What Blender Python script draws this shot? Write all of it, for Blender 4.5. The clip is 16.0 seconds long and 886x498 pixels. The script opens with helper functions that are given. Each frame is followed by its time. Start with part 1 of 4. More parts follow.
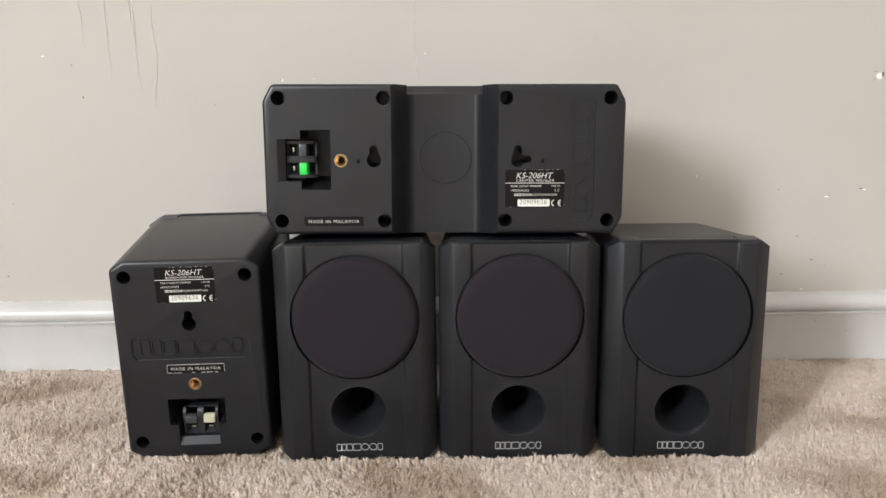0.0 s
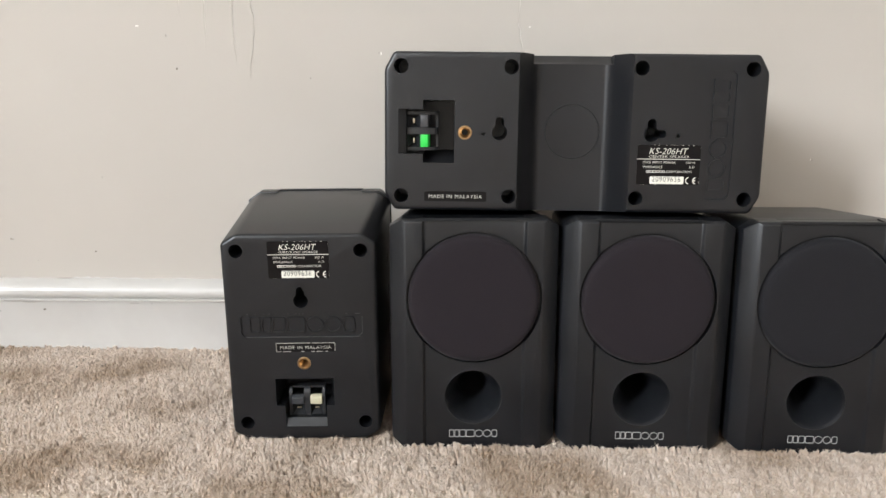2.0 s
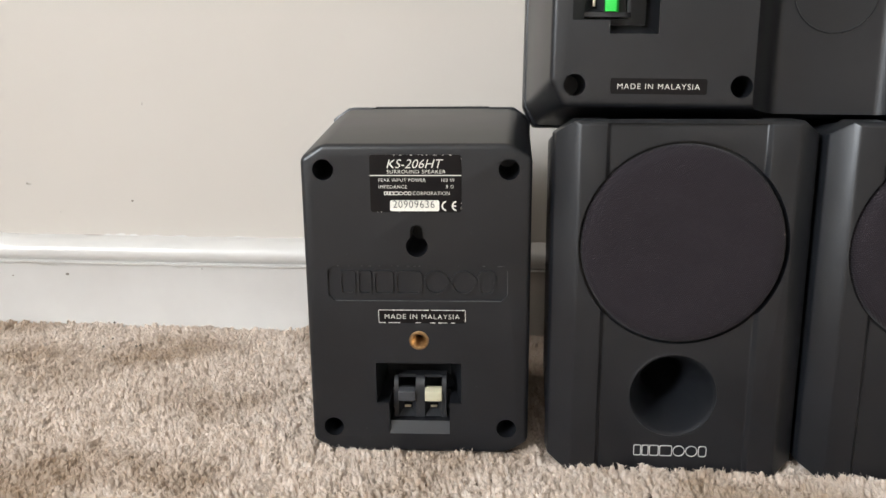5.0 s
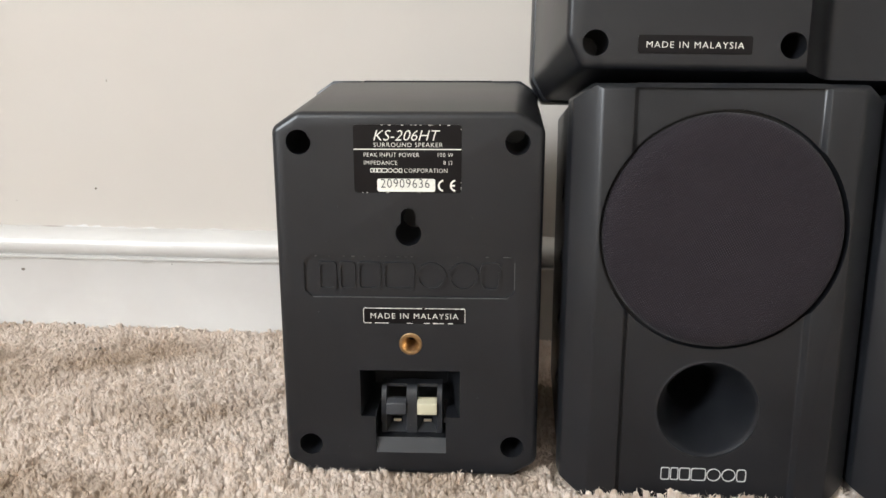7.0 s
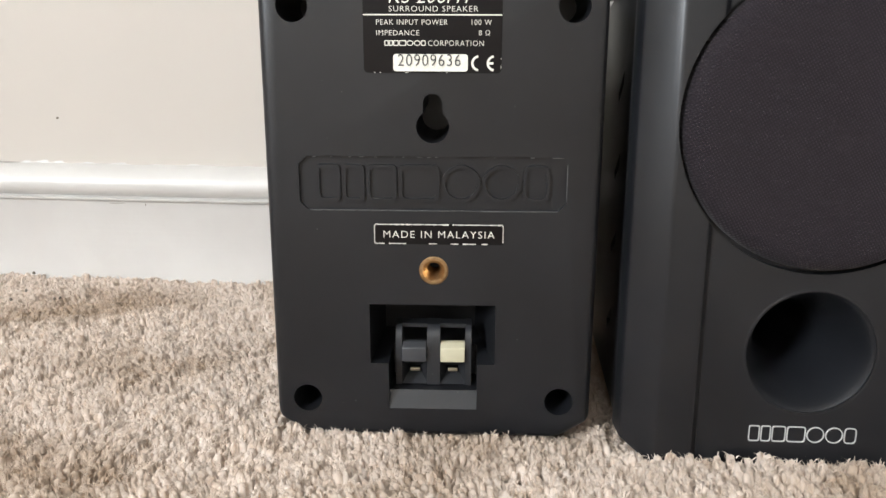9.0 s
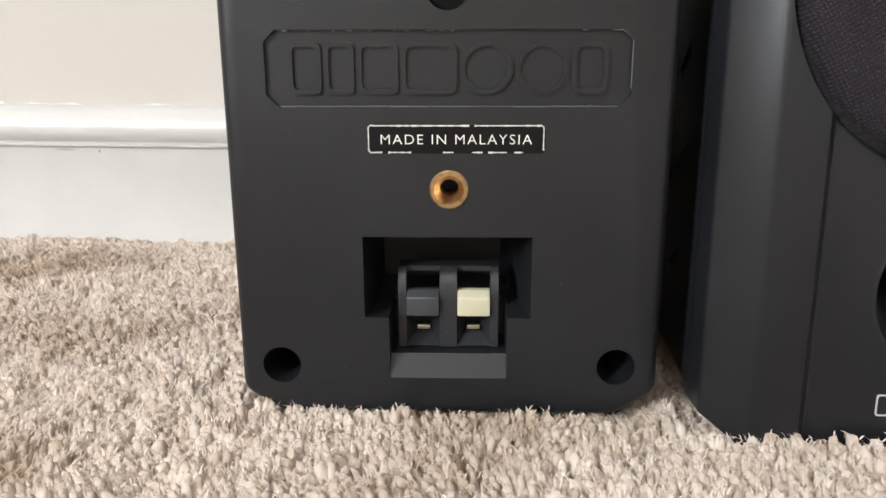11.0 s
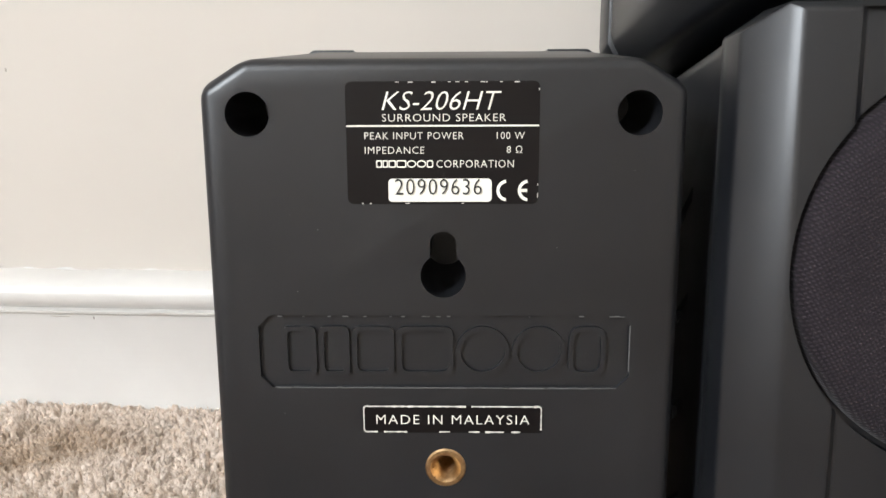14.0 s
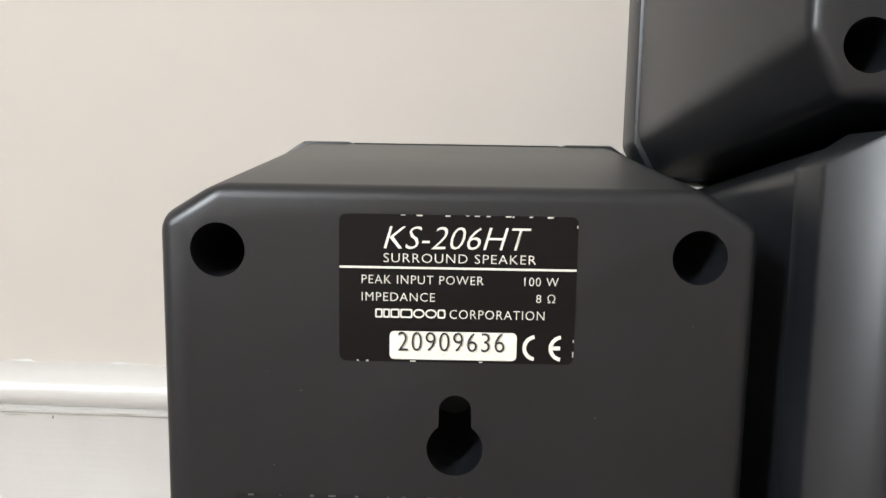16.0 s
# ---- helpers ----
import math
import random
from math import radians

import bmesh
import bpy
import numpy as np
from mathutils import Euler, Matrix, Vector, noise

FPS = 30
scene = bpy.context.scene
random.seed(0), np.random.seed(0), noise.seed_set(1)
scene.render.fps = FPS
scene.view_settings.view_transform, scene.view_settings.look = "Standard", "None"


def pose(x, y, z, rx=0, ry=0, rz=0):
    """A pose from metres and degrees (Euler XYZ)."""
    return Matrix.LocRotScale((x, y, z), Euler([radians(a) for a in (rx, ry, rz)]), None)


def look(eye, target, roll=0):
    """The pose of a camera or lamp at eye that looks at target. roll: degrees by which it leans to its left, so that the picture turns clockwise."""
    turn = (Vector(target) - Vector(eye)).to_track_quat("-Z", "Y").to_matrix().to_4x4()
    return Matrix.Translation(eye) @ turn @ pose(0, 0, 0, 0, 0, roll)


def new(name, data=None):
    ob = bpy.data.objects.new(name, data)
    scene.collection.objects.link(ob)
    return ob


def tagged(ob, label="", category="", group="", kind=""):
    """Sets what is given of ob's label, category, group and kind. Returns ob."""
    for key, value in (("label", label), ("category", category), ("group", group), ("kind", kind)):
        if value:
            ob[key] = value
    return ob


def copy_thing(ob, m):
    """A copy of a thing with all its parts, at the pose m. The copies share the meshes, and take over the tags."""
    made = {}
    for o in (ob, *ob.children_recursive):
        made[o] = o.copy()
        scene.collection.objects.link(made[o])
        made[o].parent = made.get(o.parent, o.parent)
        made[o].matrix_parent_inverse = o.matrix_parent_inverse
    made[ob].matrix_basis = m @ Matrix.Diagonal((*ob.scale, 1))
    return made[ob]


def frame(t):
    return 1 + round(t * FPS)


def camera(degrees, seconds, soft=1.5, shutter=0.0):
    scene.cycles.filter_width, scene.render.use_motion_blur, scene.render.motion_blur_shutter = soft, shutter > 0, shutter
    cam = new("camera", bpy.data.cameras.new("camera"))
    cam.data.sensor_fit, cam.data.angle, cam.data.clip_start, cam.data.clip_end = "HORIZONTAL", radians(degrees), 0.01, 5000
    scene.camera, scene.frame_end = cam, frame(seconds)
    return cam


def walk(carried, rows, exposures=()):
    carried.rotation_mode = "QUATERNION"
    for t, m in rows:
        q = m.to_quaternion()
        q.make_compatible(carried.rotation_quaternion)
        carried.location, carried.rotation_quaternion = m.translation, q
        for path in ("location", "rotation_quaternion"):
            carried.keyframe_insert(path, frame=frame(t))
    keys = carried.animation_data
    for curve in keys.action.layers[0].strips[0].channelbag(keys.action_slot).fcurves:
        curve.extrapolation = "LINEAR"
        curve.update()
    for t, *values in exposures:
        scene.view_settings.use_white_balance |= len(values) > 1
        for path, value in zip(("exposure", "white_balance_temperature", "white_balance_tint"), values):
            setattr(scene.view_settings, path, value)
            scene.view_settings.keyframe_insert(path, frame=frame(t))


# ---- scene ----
cam = camera(56.2, 16.0)
METRES, EYE, TILT, LEAN, TURN = 0.708, 0.3261, 2.2, -0.48, -0.62
ROWS = [
    (0.0, 0.0, 0.0, 0.0, -0.26, -14.15, 1.05),
    (0.5, -0.0031, 0.0001, -0.0012, -0.2, -14.33, 1.0),
    (1.0, -0.0215, 0.0045, -0.0053, 0.1, -14.42, 0.76),
    (1.5, -0.0605, 0.0161, -0.0107, 0.71, -14.61, 0.45),
    (2.0, -0.1115, 0.0387, -0.0264, 1.75, -14.63, 0.47),
    (2.5, -0.1584, 0.0784, -0.0435, 2.86, -14.76, 0.88),
    (3.0, -0.1875, 0.123, -0.0646, 3.8, -14.72, 1.22),
    (3.5, -0.2019, 0.1756, -0.0931, 4.55, -14.67, 1.22),
    (4.0, -0.2118, 0.2259, -0.1254, 5.1, -14.51, 0.98),
    (6.5, -0.2357, 0.4113, -0.1992, 5.11, -13.67, 0.17),
    (7.0, -0.2359, 0.4131, -0.2043, 5.02, -13.73, 0.19),
    (7.5, -0.2451, 0.415, -0.2057, 5.1, -13.71, 0.06),
    (8.0, -0.2505, 0.4223, -0.2117, 5.11, -13.78, -0.09),
    (8.5, -0.2589, 0.4636, -0.2433, 4.84, -14.03, -0.15),
    (9.0, -0.266, 0.5142, -0.2768, 4.57, -14.62, -0.04),
    (11.5, -0.2844, 0.6219, -0.3378, 4.13, -15.35, 0.43),
    (12.0, -0.2806, 0.6198, -0.3249, 4.15, -14.85, 0.7),
    (12.5, -0.2835, 0.6259, -0.305, 4.12, -14.18, 0.86),
    (13.0, -0.2841, 0.6298, -0.2871, 4.14, -13.22, 0.75),
    (13.5, -0.2848, 0.636, -0.2742, 4.05, -12.2, 0.55),
    (14.0, -0.2847, 0.6401, -0.2541, 3.87, -11.15, 0.41),
    (14.5, -0.2841, 0.6413, -0.2415, 3.78, -10.11, 0.28),
    (15.0, -0.2851, 0.6459, -0.2362, 3.69, -9.01, -0.0),
    (15.5, -0.2891, 0.675, -0.2333, 3.21, -8.1, -0.51),
    (16.0, -0.2963, 0.7005, -0.2304, 3.31, -7.65, -0.78),
]
walk(cam, [(t, pose(0, 0, EYE, TILT, LEAN, TURN) @ pose(METRES * x, METRES * y, METRES * z, 90 + pitch, roll, yaw)) for t, x, y, z, yaw, pitch, roll in ROWS],
     exposures=[(0.0, -0.22), (3.5, -0.17), (7.0, -0.07), (9.0, 0.0), (12.5, 0.08), (14.5, 0.05), (16.0, -0.06)])

# ---------------------------------------------------------------- light
# Daylight from one window in the side wall, to the left of the camera and behind it.
WINDOW_POWER = 680.0
world = bpy.data.worlds.new("world")
scene.world = world
world.use_nodes = True
wn = world.node_tree
sky = wn.nodes.new("ShaderNodeTexSky")
sky.sky_type = 'NISHITA'
sky.sun_disc = False
sky.sun_elevation = radians(38)
sky.sun_rotation = radians(200)
wn.links.new(sky.outputs[0], wn.nodes["Background"].inputs[0])
wn.nodes["Background"].inputs[1].default_value = 0.1


def area_lamp(name, m, w, h, power, colour):
    data = bpy.data.lights.new(name, 'AREA')
    data.shape, data.size, data.size_y, data.energy, data.color = 'RECTANGLE', w, h, power, colour
    ob = new(name, data)
    ob.matrix_world = m
    return ob


area_lamp("window_daylight", look((-3.58, -3.70, 2.35), (0.0, -3.70, 2.35)), 1.10, 1.70, WINDOW_POWER, (0.88, 0.94, 1.0))

# ---------------------------------------------------------------- materials


def material(name, base, rough=0.5, metal=0.0, spec=0.5):
    m = bpy.data.materials.new(name)
    m.use_nodes = True
    b = m.node_tree.nodes["Principled BSDF"]
    b.inputs["Base Color"].default_value = (*base, 1)
    b.inputs["Roughness"].default_value = rough
    b.inputs["Metallic"].default_value = metal
    b.inputs["Specular IOR Level"].default_value = spec
    return m, m.node_tree, b


def noise_tex(nt, scale, detail=3.0, rough=0.55, coords="Object"):
    tc = nt.nodes.new("ShaderNodeTexCoord")
    n = nt.nodes.new("ShaderNodeTexNoise")
    n.inputs["Scale"].default_value = scale
    n.inputs["Detail"].default_value = detail
    n.inputs["Roughness"].default_value = rough
    nt.links.new(tc.outputs[coords], n.inputs["Vector"])
    return n.outputs["Fac"]


def ramp(nt, fac, stops):
    r = nt.nodes.new("ShaderNodeValToRGB")
    e = r.color_ramp.elements
    while len(e) < len(stops):
        e.new(0.5)
    for el, (p, c) in zip(e, stops):
        el.position = p
        el.color = (*c, 1) if len(c) == 3 else c
    nt.links.new(fac, r.inputs[0])
    return r.outputs[0]


def bump(nt, b, height, strength, distance, under=None):
    n = nt.nodes.new("ShaderNodeBump")
    n.inputs["Strength"].default_value = strength
    n.inputs["Distance"].default_value = distance
    nt.links.new(height, n.inputs["Height"])
    if under is not None:
        nt.links.new(under, n.inputs["Normal"])
    nt.links.new(n.outputs[0], b.inputs["Normal"])
    return n.outputs[0]


def mapped(nt, fac, lo, hi):
    r = nt.nodes.new("ShaderNodeMapRange")
    r.inputs["To Min"].default_value = lo
    r.inputs["To Max"].default_value = hi
    nt.links.new(fac, r.inputs["Value"])
    return r.outputs[0]


def plastic(name, base, rough, grain=2600, strength=0.05):
    """Moulded styrene: fine spark-eroded grain, slow gloss variation, dust."""
    m, nt, b = material(name, base, rough)
    big = noise_tex(nt, 28, 4)
    dust = noise_tex(nt, 420, 3, 0.7)
    lo = tuple(c * 0.88 for c in base)
    hi = tuple(min(1, c * 1.14 + 0.001) for c in base)
    c1 = ramp(nt, big, [(0.3, lo), (0.7, hi)])
    mix = nt.nodes.new("ShaderNodeMix")
    mix.data_type = 'RGBA'
    mix.inputs["B"].default_value = (0.11, 0.105, 0.10, 1)
    nt.links.new(ramp(nt, dust, [(0.74, (0, 0, 0)), (0.84, (0.10, 0.10, 0.10))]), mix.inputs["Factor"])
    nt.links.new(c1, mix.inputs["A"])
    nt.links.new(mix.outputs["Result"], b.inputs["Base Color"])
    nt.links.new(mapped(nt, big, rough - 0.02, rough + 0.03), b.inputs["Roughness"])
    bump(nt, b, noise_tex(nt, grain, 2), strength, 0.0002)
    return m


M_PLASTIC = plastic("black_plastic", (0.0088, 0.0095, 0.0115), 0.36)
M_BAFFLE = plastic("baffle_plastic", (0.0088, 0.0096, 0.0117), 0.36)
M_DARK = plastic("terminal_plastic", (0.015, 0.0158, 0.0180), 0.38)
M_CREAM = plastic("cream_plastic", (0.50, 0.465, 0.33), 0.38)
M_GREEN = plastic("green_plastic", (0.03, 0.62, 0.08), 0.35)
M_GREY = plastic("grey_plastic", (0.045, 0.046, 0.05), 0.36)

M_LABEL, _nt, _b = material("label_black", (0.0035, 0.0025, 0.003), 0.35, 0, 0.25)
bump(_nt, _b, noise_tex(_nt, 300), 0.05, 0.0003)
M_INK, _nt, _b = material("label_ink", (0.80, 0.78, 0.70), 0.5)
nt_col = ramp(_nt, noise_tex(_nt, 900), [(0.3, (0.70, 0.68, 0.60)), (0.7, (0.84, 0.82, 0.74))])
_nt.links.new(nt_col, _b.inputs["Base Color"])
M_BLACKINK, _, _ = material("black_ink", (0.012, 0.012, 0.014), 0.5)
M_SILVER, _nt, _b = material("silver_print", (0.50, 0.50, 0.49), 0.4, 0.2)
M_WEAR, _nt, _b = material("worn_edge", (0.62, 0.60, 0.55), 0.7)
M_SCUFF, _nt, _b = material("plastic_scuff", (0.10, 0.10, 0.10), 0.6)

M_BRASS, _nt, _b = material("brass", (0.60, 0.38, 0.15), 0.30, 1.0)
_nt.links.new(ramp(_nt, noise_tex(_nt, 700, 4), [(0.3, (0.40, 0.26, 0.13)), (0.7, (0.62, 0.43, 0.24))]), _b.inputs["Base Color"])
_nt.links.new(mapped(_nt, noise_tex(_nt, 500), 0.2, 0.45), _b.inputs["Roughness"])
M_STEEL, _nt, _b = material("contact_metal", (0.62, 0.57, 0.47), 0.32, 1.0)


def cloth(name, base):
    """Knitted acoustic cloth: rows of small loops running diagonally."""
    m, nt, b = material(name, base, 0.85, 0, 0.3)
    b.inputs["Sheen Weight"].default_value = 0.08
    b.inputs["Sheen Roughness"].default_value = 0.4
    tc = nt.nodes.new("ShaderNodeTexCoord")
    mp = nt.nodes.new("ShaderNodeMapping")
    mp.inputs["Rotation"].default_value = (0, radians(32), 0)
    nt.links.new(tc.outputs["Object"], mp.inputs["Vector"])
    waves = []
    for axis, scale in (("X", 330), ("Z", 290)):
        w = nt.nodes.new("ShaderNodeTexWave")
        w.wave_type, w.bands_direction, w.wave_profile = 'BANDS', axis, 'SIN'
        w.inputs["Scale"].default_value = scale
        w.inputs["Distortion"].default_value = 0.5
        w.inputs["Detail Scale"].default_value = 3
        nt.links.new(mp.outputs[0], w.inputs["Vector"])
        waves.append(w.outputs["Fac"])
    mul = nt.nodes.new("ShaderNodeMath")
    mul.operation = 'MULTIPLY'
    nt.links.new(waves[0], mul.inputs[0])
    nt.links.new(waves[1], mul.inputs[1])
    dark = tuple(c * 0.55 for c in base)
    hi = tuple(c * 1.45 for c in base)
    nt.links.new(ramp(nt, mul.outputs[0], [(0.05, dark), (0.75, hi)]), b.inputs["Base Color"])
    bump(nt, b, mul.outputs[0], 0.55, 0.0004)
    return m


M_CLOTH = cloth("grille_cloth", (0.0155, 0.0110, 0.0148))
M_CLOTH_COOL = cloth("grille_cloth_cool", (0.0112, 0.0108, 0.0136))

# greige wall paint, roller stipple and faint marks
M_WALL, _nt, _b = material("wall_paint", (0.575, 0.535, 0.48), 0.62, 0, 0.35)
_nt.links.new(ramp(_nt, noise_tex(_nt, 3.2, 5), [(0.25, (0.455, 0.418, 0.372)), (0.75, (0.50, 0.462, 0.415))]), _b.inputs["Base Color"])
_u = bump(_nt, _b, noise_tex(_nt, 260, 4), 0.10, 0.0006)
bump(_nt, _b, noise_tex(_nt, 9, 3), 0.25, 0.004, _u)

M_TRIM, _nt, _b = material("trim_paint", (0.66, 0.645, 0.62), 0.34)
_nt.links.new(ramp(_nt, noise_tex(_nt, 14, 5), [(0.25, (0.545, 0.525, 0.50)), (0.75, (0.61, 0.595, 0.57))]), _b.inputs["Base Color"])
_u = bump(_nt, _b, noise_tex(_nt, 45, 4), 0.25, 0.0012)
# brush strokes drawn out along the board
_tc, _mp, _br = _nt.nodes.new("ShaderNodeTexCoord"), _nt.nodes.new("ShaderNodeMapping"), _nt.nodes.new("ShaderNodeTexNoise")
_mp.inputs["Scale"].default_value = (9, 60, 520)
_br.inputs["Scale"].default_value = 1.0
_br.inputs["Detail"].default_value = 4.0
_nt.links.new(_tc.outputs["Object"], _mp.inputs["Vector"])
_nt.links.new(_mp.outputs[0], _br.inputs["Vector"])
bump(_nt, _b, _br.outputs["Fac"], 0.09, 0.0010, _u)
M_CEIL, _, _ = material("ceiling_paint", (0.86, 0.85, 0.83), 0.8)
# plaster in the chips; also the painted-on light along the scratch lips
M_CHIP_LIT_LIP, _, _ = material("bare_plaster_and_lit_lip", (0.82, 0.79, 0.74), 0.6)
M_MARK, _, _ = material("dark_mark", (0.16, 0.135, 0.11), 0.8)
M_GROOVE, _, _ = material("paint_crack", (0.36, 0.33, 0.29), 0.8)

# cut-pile carpet: fibres vary one by one and clump by clump, with broad patches of darker brown;
# thin fibres let light through, and their round section is given by leaning the shading upright
M_CARPET, _nt, _b = material("carpet_pile", (0.45, 0.37, 0.29), 0.95, 0, 0.15)
_b.inputs["Sheen Weight"].default_value = 0.2
_geo = _nt.nodes.new("ShaderNodeNewGeometry")
_c1 = ramp(_nt, _geo.outputs["Random Per Island"], [(0.0, (0.87, 0.742, 0.635)), (0.5, (0.905, 0.785, 0.685)), (1.0, (0.93, 0.825, 0.735))])
_c2 = ramp(_nt, noise_tex(_nt, 150.0, 3, 0.6), [(0.34, (0.88, 0.84, 0.79)), (0.52, (1, 1, 1))])
_fine = _nt.nodes.new("ShaderNodeMix")
_fine.data_type, _fine.blend_type = 'RGBA', 'MULTIPLY'
_fine.inputs["Factor"].default_value = 1.0
_nt.links.new(_c1, _fine.inputs["A"])
_nt.links.new(_c2, _fine.inputs["B"])
_patch = ramp(_nt, noise_tex(_nt, 9.0, 4, 0.5), [(0.37, (0, 0, 0)), (0.53, (1, 1, 1))])
_mix = _nt.nodes.new("ShaderNodeMix")
_mix.data_type, _mix.blend_type = 'RGBA', 'MULTIPLY'
_mix.inputs["B"].default_value = (0.64, 0.565, 0.48, 1)
_nt.links.new(mapped(_nt, _patch, 0.85, 0.0), _mix.inputs["Factor"])
_nt.links.new(_fine.outputs["Result"], _mix.inputs["A"])
_nt.links.new(_mix.outputs["Result"], _b.inputs["Base Color"])
_up = _nt.nodes.new("ShaderNodeMix")
_up.data_type = 'VECTOR'
_up.inputs["Factor"].default_value = 0.46
_up.inputs["B"].default_value = (0, 0, 1)
_nt.links.new(_geo.outputs["Normal"], _up.inputs["A"])
_norm = _nt.nodes.new("ShaderNodeVectorMath")
_norm.operation = 'NORMALIZE'
_nt.links.new(_up.outputs[1], _norm.inputs[0])
_nt.links.new(_norm.outputs[0], _b.inputs["Normal"])
_thin = _nt.nodes.new("ShaderNodeBsdfTranslucent")
_nt.links.new(_mix.outputs["Result"], _thin.inputs["Color"])
_both = _nt.nodes.new("ShaderNodeMixShader")
_both.inputs[0].default_value = 0.36
_nt.links.new(_b.outputs[0], _both.inputs[1])
_nt.links.new(_thin.outputs[0], _both.inputs[2])
_nt.links.new(_both.outputs[0], _nt.nodes["Material Output"].inputs["Surface"])

M_BACKING, _nt, _b = material("carpet_base", (0.36, 0.30, 0.235), 0.95, 0, 0.1)
_mix = _nt.nodes.new("ShaderNodeMix")
_mix.data_type, _mix.blend_type = 'RGBA', 'MULTIPLY'
_mix.inputs["B"].default_value = (0.64, 0.565, 0.48, 1)
_patch = ramp(_nt, noise_tex(_nt, 9.0, 4, 0.5), [(0.37, (0, 0, 0)), (0.53, (1, 1, 1))])
_nt.links.new(mapped(_nt, _patch, 0.85, 0.0), _mix.inputs["Factor"])
_nt.links.new(ramp(_nt, noise_tex(_nt, 300, 4), [(0.3, (0.36, 0.295, 0.24)), (0.7, (0.55, 0.465, 0.39))]), _mix.inputs["A"])
_nt.links.new(_mix.outputs["Result"], _b.inputs["Base Color"])
bump(_nt, _b, noise_tex(_nt, 320, 3), 0.9, 0.004)
M_GLASS, _nt, _b = material("window_glass", (1, 1, 1), 0.02)
_b.inputs["Transmission Weight"].default_value = 1.0

# ---------------------------------------------------------------- mesh helpers


def finish(ob, angle=35):
    me = ob.data
    me.polygons.foreach_set("use_smooth", [True] * len(me.polygons))
    me.set_sharp_from_angle(angle=radians(angle))
    return ob


def part(name, bm, mat, parent=None, label="", angle=35):
    me = bpy.data.meshes.new(name)
    bmesh.ops.recalc_face_normals(bm, faces=bm.faces)
    bm.to_mesh(me)
    bm.free()
    me.materials.append(mat)
    ob = finish(new(name, me), angle)
    ob.parent = parent
    if label:
        ob["label"] = label
    return ob


def empty(name, m=Matrix()):
    ob = new(name)
    ob.matrix_world = m
    return ob


def add_box(bm, x0, x1, y0, y1, z0, z1, bevel=0.0, seg=2):
    vs = [bm.verts.new((x, y, z)) for z in (z0, z1) for y in (y0, y1) for x in (x0, x1)]
    fs = [bm.faces.new([vs[i] for i in f]) for f in ((0, 2, 3, 1), (4, 5, 7, 6), (0, 1, 5, 4), (2, 6, 7, 3), (0, 4, 6, 2), (1, 3, 7, 5))]
    if bevel:
        es = {e for f in fs for e in f.edges}
        bmesh.ops.bevel(bm, geom=list(es), offset=bevel, segments=seg, affect='EDGES', profile=0.6)
    return vs


def box(x0, x1, y0, y1, z0, z1, bevel=0.0, seg=2):
    bm = bmesh.new()
    add_box(bm, x0, x1, y0, y1, z0, z1, bevel, seg)
    return bm


def add_prism(bm, outline, d0, d1, taper=1.0):
    """A closed (x, z) outline carried from depth y = d0 to d1."""
    n = len(outline)
    a = [bm.verts.new((x, d0, z)) for x, z in outline]
    b = [bm.verts.new((x * taper, d1, z * taper)) for x, z in outline]
    bm.faces.new(a)
    bm.faces.new(b[::-1])
    for i in range(n):
        j = (i + 1) % n
        bm.faces.new((a[j], a[i], b[i], b[j]))
    return a + b


def disc_outline(r, n=32, cx=0.0, cz=0.0):
    return [(cx + r * math.cos(2 * math.pi * i / n), cz + r * math.sin(2 * math.pi * i / n)) for i in range(n)]


def rect_outline(w, h, cut=0.0, cx=0.0, cz=0.0, cutz=None):
    a, b, c = w / 2, h / 2, cut
    d = cut if cutz is None else cutz
    if not c:
        pts = [(-a, -b), (a, -b), (a, b), (-a, b)]
    else:
        pts = [(-a + c, -b), (a - c, -b), (a, -b + d), (a, b - d), (a - c, b), (-a + c, b), (-a, b - d), (-a, -b + d)]
    return [(cx + x, cz + z) for x, z in pts]


def round_outline(w, h, r, n=5, cx=0.0, cz=0.0):
    out = []
    for sx, sz, a0 in ((1, -1, -90), (1, 1, 0), (-1, 1, 90), (-1, -1, 180)):
        for i in range(n + 1):
            a = radians(a0 + 90 * i / n)
            out.append((cx + sx * (w / 2 - r) + r * math.cos(a), cz + sz * (h / 2 - r) + r * math.sin(a)))
    return out


def spin(profile, n=64):
    """A surface of revolution round the y axis from (radius, y) pairs."""
    bm = bmesh.new()
    rings = []
    for r, y in profile:
        if r < 1e-6:
            rings.append([bm.verts.new((0, y, 0))])
        else:
            rings.append([bm.verts.new((r * math.cos(2 * math.pi * i / n), y, r * math.sin(2 * math.pi * i / n))) for i in range(n)])
    for a, b in zip(rings, rings[1:]):
        for i in range(n):
            j = (i + 1) % n
            if len(a) == 1 and len(b) > 1:
                bm.faces.new((a[0], b[i], b[j]))
            elif len(b) == 1 and len(a) > 1:
                bm.faces.new((a[i], a[j], b[0]))
            elif len(a) > 1:
                bm.faces.new((a[i], a[j], b[j], b[i]))
    return bm


def shift(bm, m):
    bmesh.ops.transform(bm, matrix=m, verts=bm.verts)
    return bm


